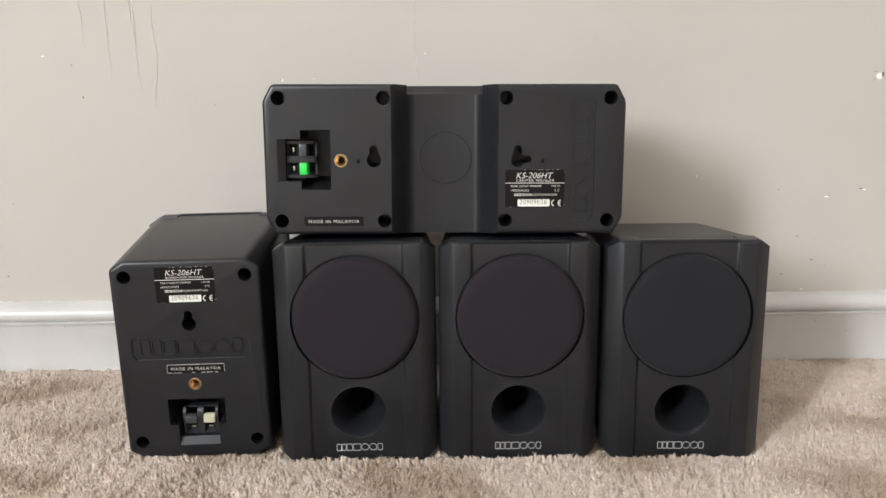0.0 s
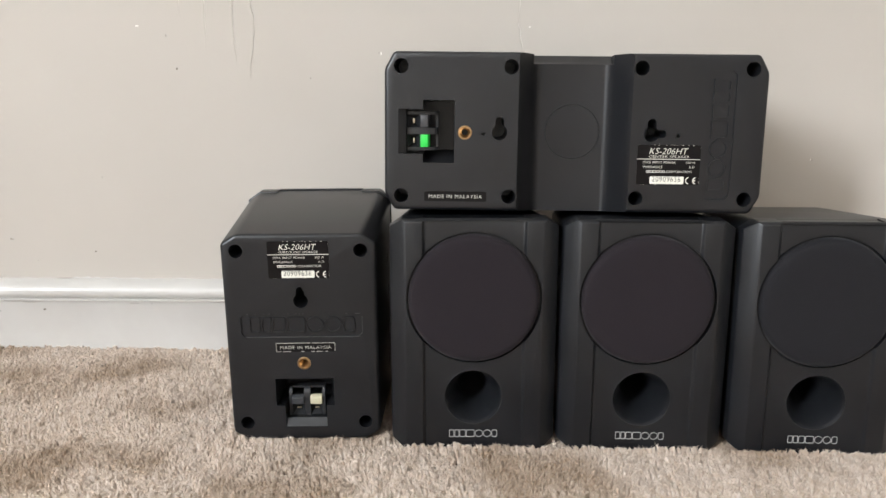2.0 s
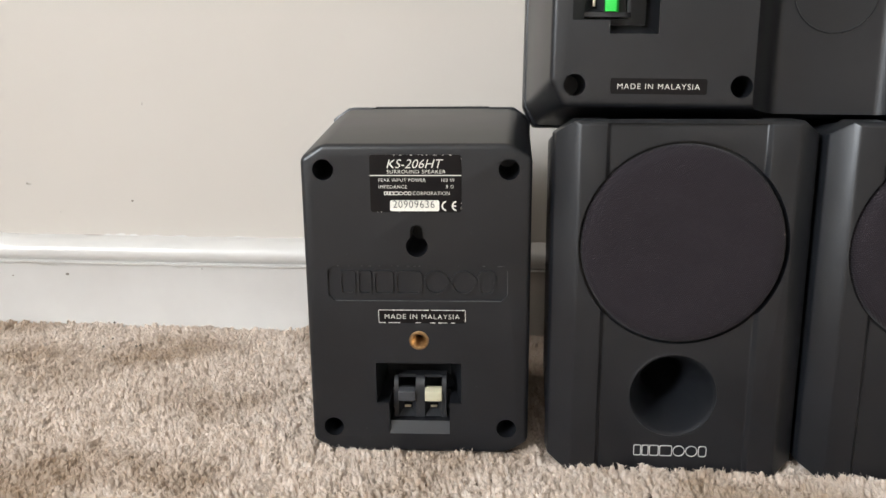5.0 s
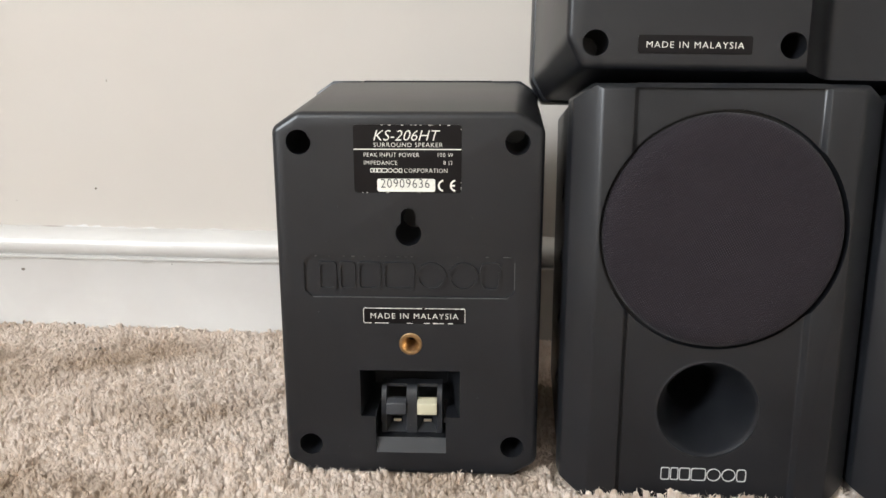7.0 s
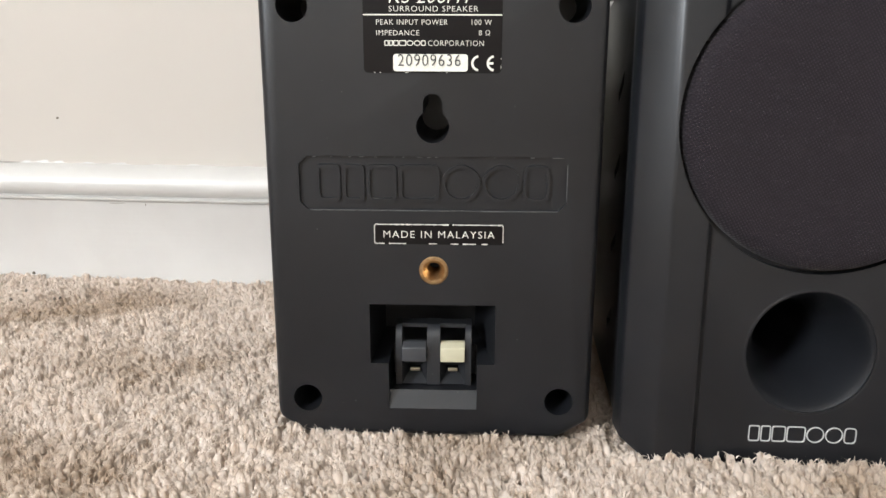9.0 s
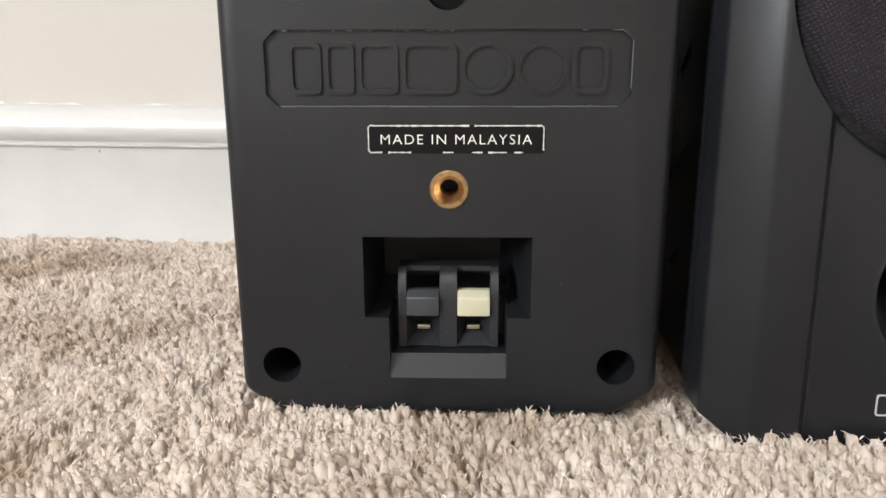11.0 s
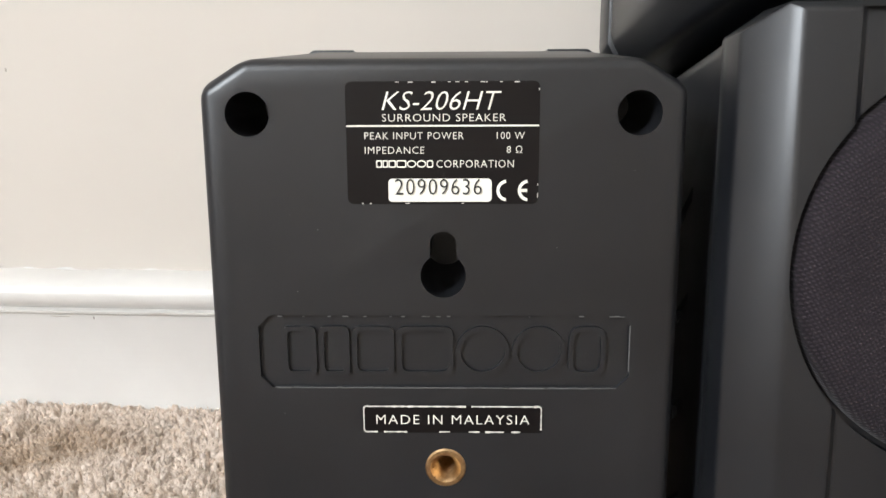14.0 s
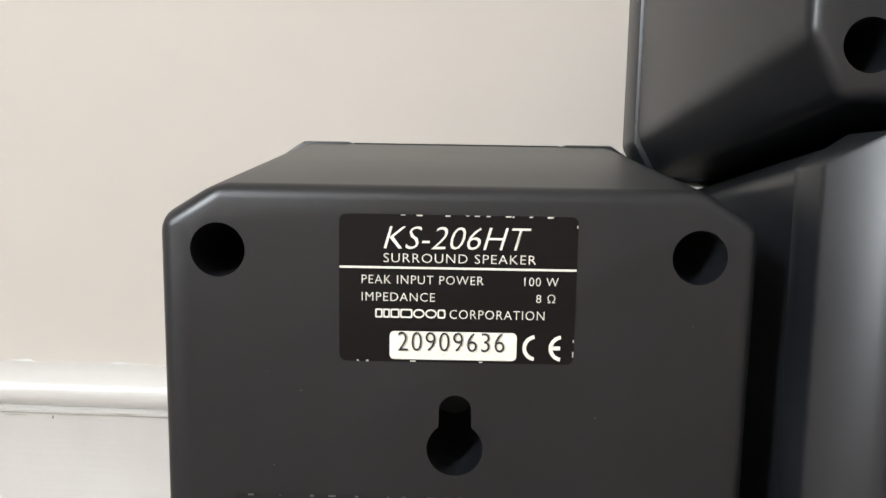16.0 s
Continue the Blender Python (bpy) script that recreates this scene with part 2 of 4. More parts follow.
def carve(solid, cutter):
    """The solid (a bmesh) with the cutter's shells taken out of it, as a new bmesh."""
    obs = []
    for k, b in (("solid", solid), ("cutter", cutter)):
        bmesh.ops.recalc_face_normals(b, faces=b.faces)
        me = bpy.data.meshes.new(k)
        b.to_mesh(me)
        b.free()
        obs.append(new(k, me))
    mod = obs[0].modifiers.new("carve", 'BOOLEAN')
    mod.operation, mod.object, mod.solver, mod.use_self = 'DIFFERENCE', obs[1], 'EXACT', True
    dg = bpy.context.evaluated_depsgraph_get()
    dg.update()
    me = bpy.data.meshes.new_from_object(obs[0].evaluated_get(dg))
    out = bmesh.new()
    out.from_mesh(me)
    for o in obs:
        d = o.data
        bpy.data.objects.remove(o)
        bpy.data.meshes.remove(d)
    bpy.data.meshes.remove(me)
    return out


def bevel_sharp(bm, offset, seg=2, angle=18):
    es = [e for e in bm.edges if len(e.link_faces) == 2 and e.calc_face_angle(0) > radians(angle)]
    bmesh.ops.bevel(bm, geom=es, offset=offset, segments=seg, affect='EDGES', profile=0.5, clamp_overlap=True)
    return bm


def lettering(name, words, cx, cz, w, h, mat, parent, m, slant=0.0, lift=0.0004, spacing=1.0):
    """Printed words, w by h, centred at (cx, cz) on the face whose frame is m."""
    cu = bpy.data.curves.new(name, 'FONT')
    cu.body, cu.shear, cu.space_character, cu.resolution_u, cu.offset = words, slant, spacing, 3, -0.010
    tmp = new(name, cu)
    dg = bpy.context.evaluated_depsgraph_get()
    dg.update()
    me = bpy.data.meshes.new_from_object(tmp.evaluated_get(dg))
    bpy.data.objects.remove(tmp)
    bpy.data.curves.remove(cu)
    co = np.empty(len(me.vertices) * 3)
    me.vertices.foreach_get("co", co)
    co = co.reshape(-1, 3)
    lo, hi = co.min(0), co.max(0)
    sx, sy = w / (hi[0] - lo[0]), h / (hi[1] - lo[1])
    mid = (lo + hi) / 2
    out = np.stack([cx + (co[:, 0] - mid[0]) * sx, np.full(len(co), -lift), cz + (co[:, 1] - mid[1]) * sy], 1)
    mm = np.array(m)
    out = out @ mm[:3, :3].T + mm[:3, 3]
    me.vertices.foreach_set("co", out.ravel())
    me.update()
    me.materials.clear()
    me.materials.append(mat)
    ob = new(name, me)
    ob.parent = parent
    return ob


def maker_mark(name, parent, m, mat, x0, x1, z0, z1, stroke, y0, y1, label=""):
    """A maker's mark reduced to a row of seven plain outlined shapes, boxes and rings."""
    widths = (0.105, 0.095, 0.130, 0.175, 0.165, 0.165, 0.115)
    gap = (1 - sum(widths)) / 6
    x, w, h = x0, x1 - x0, z1 - z0
    for k, f in enumerate(widths):
        bm = bmesh.new()
        power = 1.0 if k in (4, 5) else (0.28 if k < 4 else 0.5)
        n = 32
        rows = []
        for i in range(n):
            a = 2 * math.pi * (i + 0.5) / n
            ca = math.copysign(abs(math.cos(a)) ** power, math.cos(a))
            sa = math.copysign(abs(math.sin(a)) ** power, math.sin(a))
            mid = x + f * w / 2
            out = (mid + f * w / 2 * ca, (z0 + z1) / 2 + h / 2 * sa)
            inn = (mid + (f * w / 2 - stroke) * ca, (z0 + z1) / 2 + (h / 2 - stroke) * sa)
            rows.append([bm.verts.new((p[0], y, p[1])) for p in (out, inn) for y in (y0, y1)])
        for i in range(n):
            p, q = rows[i], rows[(i + 1) % n]
            for a, b in ((0, 1), (1, 3), (3, 2), (2, 0)):
                bm.faces.new((p[a], q[a], q[b], p[b]))
        x += (f + gap) * w
        part(name, shift(bm, m), mat, parent, label)


# ---------------------------------------------------------------- the room
FACE_Y = 0.912                 # front of the baseboard
WALL_Y = 0.927                 # painted wall behind it


def structure(name, bm, mat, label, angle=35):
    return tagged(part(name, bm, mat, None, "", angle), label, "room shell", "", "structure")


floor = structure("floor", box(-3.74, 4.1, -6.1, 1.03, -0.12, -0.0135), M_BACKING, "beige carpet base reaching under all the walls")
wall_north = structure("wall_north", box(-3.64, 4.0, WALL_Y, 1.03, -0.0135, 3.4), M_WALL, "greige painted drywall with scratches and scuffs")
structure("wall_south", box(-3.64, 4.0, -6.1, -6.0, -0.0135, 3.4), M_WALL, "plain greige painted wall behind the camera")
structure("wall_east", box(4.0, 4.1, -6.1, 1.03, -0.0135, 3.4), M_WALL, "plain greige painted side wall")
_w = bmesh.new()
add_box(_w, -3.74, -3.64, -6.1, 1.03, -0.0135, 1.45)
add_box(_w, -3.74, -3.64, -6.1, 1.03, 3.25, 3.4)
add_box(_w, -3.74, -3.64, -6.1, -4.30, 1.45, 3.25)
add_box(_w, -3.74, -3.64, -3.10, 1.03, 1.45, 3.25)
structure("wall_west", _w, M_WALL, "greige painted side wall with the window opening")
structure("ceiling", box(-3.74, 4.1, -6.1, 1.03, 3.4, 3.5), M_CEIL, "flat white painted ceiling")

# window in the west wall
window = tagged(empty("window_1"), "white framed window letting in daylight", "window", "", "structure")
for y0, y1, z0, z1 in ((-4.30, -4.25, 1.45, 3.25), (-3.15, -3.10, 1.45, 3.25), (-4.25, -3.15, 1.45, 1.50), (-4.25, -3.15, 3.20, 3.25)):
    part("window_frame", box(-3.72, -3.66, y0, y1, z0, z1), M_TRIM, window)
_p = part("pane", box(-3.693, -3.687, -4.25, -3.15, 1.50, 3.20), M_GLASS, window)
_p.visible_shadow = False

# baseboard: flat face below, cove and rounded bead above, lumpy caulk line on top


def baseboard_profile():
    pts = [(0.0, -0.0135), (0.0, 0.0505), (-0.0004, 0.0512), (-0.0022, 0.0520), (-0.0026, 0.0535)]
    for i in range(9):
        a = radians(-62 + 124 * i / 8)
        pts.append((0.0060 - 0.0092 * math.cos(a), 0.0632 + 0.0098 * math.sin(a)))
    pts += [(0.0040, 0.0735), (0.0085, 0.0752), (0.0149, 0.0765), (0.0149, -0.0135)]
    return [(y, z if z < 0.05 else 0.0500 + (z - 0.0505) * 0.92) for y, z in pts]


def build_baseboard():
    bm = bmesh.new()
    prof = baseboard_profile()
    rows = []
    xs = np.linspace(-3.64, -0.9, 12).tolist() + np.linspace(-0.88, 0.8, 340).tolist() + np.linspace(0.82, 4.0, 10).tolist()
    for x in xs:
        row = []
        for k, (y, z) in enumerate(prof):
            wob = noise.noise(Vector((x * 60, k * 0.35, 0.0)))
            fine = noise.noise(Vector((x * 260, k * 0.9, 4.0)))
            dy = 0.00022 * wob
            dz = 0.0
            if z > 0.0700 and 0 < k < len(prof) - 1:
                dz = 0.0007 * noise.noise(Vector((x * 45, 7, 1))) + 0.0004 * fine + max(0, 0.0012 * noise.noise(Vector((x * 22, 3, 9))))
            row.append(bm.verts.new((x, FACE_Y + y + dy, z + dz)))
        rows.append(row)
    for a, b in zip(rows, rows[1:]):
        for k in range(len(prof) - 1):
            bm.faces.new((a[k], b[k], b[k + 1], a[k + 1]))
    bm.faces.new(rows[0])
    bm.faces.new(rows[-1][::-1])
    return bm


baseboard = structure("baseboard", build_baseboard(), M_TRIM, "white gloss painted baseboard with a rounded top bead", 50)


def add_mark(bm, pts, w, y, relief=0.0004):
    """A thin hand-drawn line along (x, z) points: a low ridge that tapers at both ends."""
    n = len(pts)
    prev = None
    for i, (x, z) in enumerate(pts):
        k = max(0.15, math.sin(math.pi * (i + 0.3) / (n - 0.4)))
        row = [bm.verts.new((x - w * k, y + 0.0003, z)), bm.verts.new((x, y - relief * k, z)), bm.verts.new((x + w * k, y + 0.0003, z))]
        if prev:
            bm.faces.new((prev[0], prev[1], row[1], row[0]))
            bm.faces.new((prev[1], prev[2], row[2], row[1]))
        prev = row


def wobble(x0, z0, x1, z1, n, amp, seed):
    out = []
    for i in range(n):
        t = i / (n - 1)
        out.append((x0 + (x1 - x0) * t + amp * noise.noise(Vector((t * 5, seed, 0))), z0 + (z1 - z0) * t))
    return out


# long vertical scratches in the wall paint: a dark furrow, its lit lip painted in a paler colour
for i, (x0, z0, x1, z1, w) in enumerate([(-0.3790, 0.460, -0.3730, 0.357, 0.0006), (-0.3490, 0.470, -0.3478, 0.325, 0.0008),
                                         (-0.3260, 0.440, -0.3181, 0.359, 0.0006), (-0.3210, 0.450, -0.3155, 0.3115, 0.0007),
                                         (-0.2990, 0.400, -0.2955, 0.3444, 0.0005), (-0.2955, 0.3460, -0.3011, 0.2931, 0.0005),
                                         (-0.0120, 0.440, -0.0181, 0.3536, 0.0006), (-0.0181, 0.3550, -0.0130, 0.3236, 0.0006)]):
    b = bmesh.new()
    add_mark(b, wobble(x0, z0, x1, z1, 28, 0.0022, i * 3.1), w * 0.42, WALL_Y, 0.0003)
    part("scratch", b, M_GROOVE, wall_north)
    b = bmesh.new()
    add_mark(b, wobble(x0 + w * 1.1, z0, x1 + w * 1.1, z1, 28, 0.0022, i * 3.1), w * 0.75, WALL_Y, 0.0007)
    part("painted_lit_lip", b, M_CHIP_LIT_LIP, wall_north)


def scuff(x, z, w, h, mat, y, parent, seed, name="scuff"):
    b = bmesh.new()
    c = b.verts.new((x, y - 0.0006, z))
    ring = []
    for i in range(12):
        a = 2 * math.pi * i / 12
        k = 1 + 0.45 * noise.noise(Vector((math.cos(a) * 1.3, math.sin(a) * 1.3, seed)))
        ring.append(b.verts.new((x + w * k * math.cos(a), y + 0.0002, z + h * k * math.sin(a))))
    for i in range(12):
        b.faces.new((c, ring[i], ring[(i + 1) % 12]))
    return part(name, b, mat, parent)


for i, (x, z, w, h, mat) in enumerate([(0.4950, 0.3184, 0.0050, 0.0042, M_CHIP_LIT_LIP), (0.4985, 0.3205, 0.0022, 0.0036, M_MARK), (0.4905, 0.3235, 0.0032, 0.0010, M_GROOVE),
                                       (0.4890, 0.3150, 0.0008, 0.0030, M_GROOVE), (0.4476, 0.1851, 0.0038, 0.0015, M_CHIP_LIT_LIP), (0.4500, 0.1862, 0.0014, 0.0008, M_MARK),
                                       (0.4895, 0.1926, 0.0030, 0.0012, M_CHIP_LIT_LIP), (0.4860, 0.1938, 0.0034, 0.0007, M_MARK), (0.4170, 0.1398, 0.0022, 0.0006, M_MARK),
                                       (0.4374, 0.1362, 0.0014, 0.0006, M_GROOVE), (0.4362, 0.1117, 0.0022, 0.0008, M_MARK), (0.4519, 0.1048, 0.0014, 0.0009, M_GROOVE),
                                       (0.4021, 0.0954, 0.0034, 0.0007, M_MARK), (0.4272, 0.0768, 0.0022, 0.0009, M_CHIP_LIT_LIP), (0.2982, 0.2101, 0.0008, 0.0016, M_CHIP_LIT_LIP),
                                       (0.2998, 0.2094, 0.0006, 0.0012, M_GROOVE), (0.3922, 0.1936, 0.0009, 0.0008, M_MARK), (0.3925, 0.1820, 0.0007, 0.0010, M_GROOVE),
                                       (-0.1618, 0.3202, 0.0009, 0.0022, M_CHIP_LIT_LIP), (-0.1640, 0.3212, 0.0010, 0.0008, M_GROOVE), (-0.1278, 0.3217, 0.0026, 0.0007, M_CHIP_LIT_LIP),
                                       (-0.4195, 0.3486, 0.0024, 0.0010, M_CHIP_LIT_LIP), (-0.4699, 0.1880, 0.0008, 0.0016, M_GROOVE), (-0.2373, 0.2949, 0.0009, 0.0009, M_MARK),
                                       (-0.4847, 0.1045, 0.0013, 0.0012, M_MARK), (-0.5776, 0.1180, 0.0034, 0.0012, M_GROOVE), (-0.5790, 0.1188, 0.0013, 0.0007, M_MARK),
                                       (-0.3798, 0.3045, 0.0012, 0.0018, M_MARK), (-0.3895, 0.3387, 0.0014, 0.0020, M_GROOVE), (-0.6309, 0.1432, 0.0013, 0.0011, M_GROOVE),
                                       (-0.5507, 0.0938, 0.0009, 0.0007, M_GROOVE), (-0.0059, 0.3476, 0.0012, 0.0010, M_CHIP_LIT_LIP)]):
    scuff(x, z, w, h, mat, WALL_Y, wall_north, i * 2.7)
for i, (x, z, w, h, mat) in enumerate([(-0.605, 0.0413, 0.0017, 0.0015, M_MARK), (-0.5416, 0.0413, 0.0017, 0.0013, M_MARK), (-0.5916, 0.0390, 0.0014, 0.0007, M_GROOVE),
                                       (-0.4202, 0.0484, 0.0005, 0.0013, M_MARK), (-0.6263, 0.0490, 0.0080, 0.0005, M_GROOVE), (-0.5578, 0.0492, 0.0100, 0.0004, M_GROOVE),
                                       (-0.440, 0.0490, 0.0085, 0.0005, M_GROOVE),
                                       (0.4761, 0.0308, 0.0020, 0.0007, M_GROOVE), (0.440, 0.0430, 0.0007, 0.0012, M_MARK)]):
    scuff(x, z, w, h, mat, FACE_Y, baseboard, 40 + i * 1.9)
# blobs of caulk standing up along the top of the baseboard, and dark chips beside them
for i, (x, w, h, mat) in enumerate([(-0.5220, 0.0090, 0.0005, M_GROOVE), (-0.6000, 0.0080, 0.0004, M_GROOVE), (-0.4967, 0.0050, 0.0020, M_TRIM), (-0.4860, 0.0050, 0.0016, M_TRIM),
                                    (-0.5085, 0.0040, 0.0014, M_TRIM), (-0.4640, 0.0050, 0.0012, M_TRIM), (-0.4420, 0.0060, 0.0011, M_TRIM), (-0.3900, 0.0050, 0.0013, M_TRIM),
                                    (0.4100, 0.0050, 0.0012, M_TRIM), (0.4500, 0.0070, 0.0013, M_TRIM)]):
    scuff(x, 0.0738, w, h, mat, WALL_Y - 0.0010, baseboard, 90 + i * 2.3, "caulk_blob" if mat is M_TRIM else "chip")

# ---------------------------------------------------------------- wire terminal, shared by both kinds of speaker
# p to the right, q up, q = 0 where the wide pocket meets the narrow one; depth runs into the face


def terminal_cutter(bm, m):
    tmp = bmesh.new()
    wide = [(-0.0246, 0.0), (0.0246, 0.0), (0.0246, 0.0246), (-0.0246, 0.0246)]
    deep = [(-0.0225, 0.0), (0.0168, 0.0), (0.0168, 0.0240), (-0.0225, 0.0240)]
    for y0, a, y1, b in ((-0.002, wide, 0.0420, deep),):
        va = [tmp.verts.new((x, y0, z)) for x, z in a]
        vb = [tmp.verts.new((x, y1, z)) for x, z in b]
        tmp.faces.new(va)
        tmp.faces.new(vb[::-1])
        for i in range(4):
            j = (i + 1) % 4
            tmp.faces.new((va[j], va[i], vb[i], vb[j]))
    prof = [(-0.002, -0.0219), (0.0, -0.0192), (0.0048, -0.0132), (0.0215, -0.0132), (0.0215, 0.0006), (-0.002, 0.0006)]
    va = [tmp.verts.new((-0.0174, y, z)) for y, z in prof]
    vb = [tmp.verts.new((0.0174, y, z)) for y, z in prof]
    tmp.faces.new(va[::-1])
    tmp.faces.new(vb)
    for i in range(len(prof)):
        j = (i + 1) % len(prof)
        tmp.faces.new((va[i], va[j], vb[j], vb[i]))
    bmesh.ops.recalc_face_normals(tmp, faces=tmp.faces)
    bmesh.ops.transform(tmp, matrix=m, verts=tmp.verts)
    me = bpy.data.meshes.new("cut")
    tmp.to_mesh(me)
    tmp.free()
    bm.from_mesh(me)
    bpy.data.meshes.remove(me)


def build_terminal(parent, m, second, second_label):
    """The spring-clip block in its pocket: side rails, open bays, two push buttons, two wire funnels with metal tongues."""
    b = bmesh.new()
    x0, x1, z0, z1 = -0.0153, 0.0151, -0.0128, 0.0118
    mid = (x0 + x1) / 2
    rails = [(x0, x0 + 0.0024), (mid - 0.0026, mid + 0.0026), (x1 - 0.0024, x1)]
    add_box(b, x0 + 0.0002, x1 - 0.0002, 0.0145, 0.0205, z1 - 0.0018, z1 - 0.0002)
    add_box(b, x0 + 0.0002, x1 - 0.0002, 0.0188, 0.0205, z0, -0.0030)
    bays = ((x0 + 0.0024, mid - 0.0026), (mid + 0.0026, x1 - 0.0024))
    for a, c in bays:
        # funnel: a square mouth narrowing to the wire slot
        mouth = [(a, z0 + 0.0002), (c, z0 + 0.0002), (c, -0.0026), (a, -0.0026)]
        cx = (a + c) / 2
        slot = [(cx - 0.0022, -0.0086), (cx + 0.0022, -0.0086), (cx + 0.0022, -0.0066), (cx - 0.0022, -0.0066)]
        va = [b.verts.new((x, 0.0094, z)) for x, z in mouth]
        vb = [b.verts.new((x, 0.0150, z)) for x, z in slot]
        for i in range(4):
            j = (i + 1) % 4
            b.faces.new((va[i], va[j], vb[j], vb[i]))
    block = part("terminal_block", shift(b, m), M_DARK, parent, "dark grey spring clip terminal block")
    for a, c in rails:
        b = bmesh.new()
        outline = [(0.0090, z0), (0.0205, z0), (0.0205, z1), (0.0130, z1), (0.0108, z1 - 0.0016), (0.0094, z1 - 0.0050), (0.0090, z1 - 0.0100)]
        va = [b.verts.new((a, y, z)) for y, z in outline]
        vb = [b.verts.new((c, y, z)) for y, z in outline]
        b.faces.new(va[::-1])
        b.faces.new(vb)
        for i in range(len(outline)):
            j = (i + 1) % len(outline)
            b.faces.new((va[i], va[j], vb[j], vb[i]))
        part("rail", shift(b, m), M_DARK, block)
    for k, (a, c) in enumerate(bays):
        b = bmesh.new()
        outline = [(0.0072, -0.0022), (0.0072, 0.0036), (0.0078, 0.0040), (0.0104, 0.0052), (0.0126, 0.0053), (0.0126, -0.0022)]
        va = [b.verts.new((a + 0.0002, y, z)) for y, z in outline]
        vb = [b.verts.new((c - 0.0002, y, z)) for y, z in outline]
        b.faces.new(va[::-1])
        b.faces.new(vb)
        for i in range(len(outline)):
            j = (i + 1) % len(outline)
            b.faces.new((va[i], va[j], vb[j], vb[i]))
        bmesh.ops.recalc_face_normals(b, faces=b.faces)
        bevel_sharp(b, 0.0003, 2)
        part("button", shift(b, m), second if k else M_GREY, block, second_label if k else "dark grey push button")
        cx = (a + c) / 2
        b = box(cx - 0.0020, cx + 0.0020, 0.0122, 0.0134, -0.0083, -0.0069, 0.0003)
        part("contact", shift(b, m), M_STEEL, block, "brassy metal contact")


def build_insert(parent, m):
    prof = [(0.0056, 0.0012), (0.0056, -0.0002), (0.0052, -0.0006), (0.0042, -0.0006), (0.0034, 0.0004)]
    for i in range(10):
        prof += [(0.0031, 0.0010 + i * 0.0012), (0.0027, 0.0016 + i * 0.0012)]
    prof += [(0.0026, 0.0135), (0.0, 0.0135)]
    return part("threaded_insert", shift(spin(prof, 40), m), M_BRASS, parent, "brass threaded insert", 30)


def build_label(parent, m, kind):
    """The rating plate; its frame m is centred on the plate."""
    b = bmesh.new()
    add_prism(b, round_outline(0.0492, 0.0312, 0.0016), -0.0003, 0.0004)
    plate = part("rating_label", shift(b, m), M_LABEL, parent, "black rating label with cream printing")
    u = 0.000141

    def put(words, px0, px1, row, tall, mat=M_INK, slant=0.0, lift=0.0005):
        lettering("printed_text", words, ((px0 + px1) / 2 - 779) * u, 0.0156 - (row - 293) * 0.0001465, (px1 - px0) * u, tall, mat, plate, m, slant, lift, 1.0 if slant else 1.12)

    put("KS-206HT", 670, 885, 326, 0.0047, slant=0.28)
    put(kind, 670, 893, 355, 0.0019)
    put("PEAK INPUT POWER", 638, 817, 386, 0.0018)
    put("100 W", 877, 927, 386, 0.0018)
    put("IMPEDANCE", 638, 746, 411, 0.0018)
    put("8 \u03a9", 895, 923, 410, 0.0018)
    put("CORPORATION", 768, 908, 435, 0.0019)
    zc = 0.0156 - (435 - 293) * 0.0001465
    maker_mark("maker_shape", plate, m, M_INK, (658 - 779) * u, (762 - 779) * u, zc - 0.00095, zc + 0.00095, 0.00030, -0.0005, -0.0002)
    b = bmesh.new()
    z = 0.0156 - (369 - 293) * 0.0001465
    add_box(b, -0.0245, 0.0245, -0.0005, -0.0002, z - 0.00022, z + 0.00022)
    part("printed_line", shift(b, m), M_INK, plate)
    b = bmesh.new()
    add_prism(b, round_outline(0.0266, 0.0060, 0.0010, 4, -0.0007, -0.0120), -0.0005, -0.0002)
    part("serial_field", shift(b, m), M_INK, plate)
    put("20909636", 692, 850, 475, 0.0041, M_BLACKINK, 0.0, 0.0008)
    # conformity mark as two open arcs, one with a bar
    b = bmesh.new()
    for cx, bar in ((0.0166, False), (0.0221, True)):
        rings = []
        for i in range(17):
            a = radians(98 + 164 * i / 16)
            rings.append([b.verts.new((cx + r * math.cos(a), -0.0005, -0.0121 + r * math.sin(a))) for r in (0.0028, 0.0020)])
        for p, q in zip(rings, rings[1:]):
            b.faces.new((p[0], q[0], q[1], p[1]))
        if bar:
            add_box(b, cx - 0.0022, cx - 0.0004, -0.0005, -0.0002, -0.0125, -0.0117)
    part("conformity_mark", shift(b, m), M_INK, plate)
    # flaked ink along the edges
    b = bmesh.new()
    rnd = random.Random(5)
    for edge_z in (0.0154, -0.0154):
        x = -0.022
        while x < 0.023:
            w = rnd.uniform(0.0003, 0.0014)
            if rnd.random() < (0.42 if edge_z > 0 and x > -0.012 else 0.22):
                add_box(b, x, x + w, -0.00045, -0.0002, edge_z - rnd.uniform(0.00005, 0.00022), edge_z + 0.0001)
            x += w + rnd.uniform(0.0002, 0.0016)
    for z0, z1 in ((-0.0140, -0.0128), (-0.0108, -0.0103), (0.0132, 0.0138)):
        add_box(b, 0.0243, 0.0245, -0.00045, -0.0002, z0, z1)
    tagged(part("label_wear", shift(b, m), M_WEAR, plate), kind="stuff")
    return plate


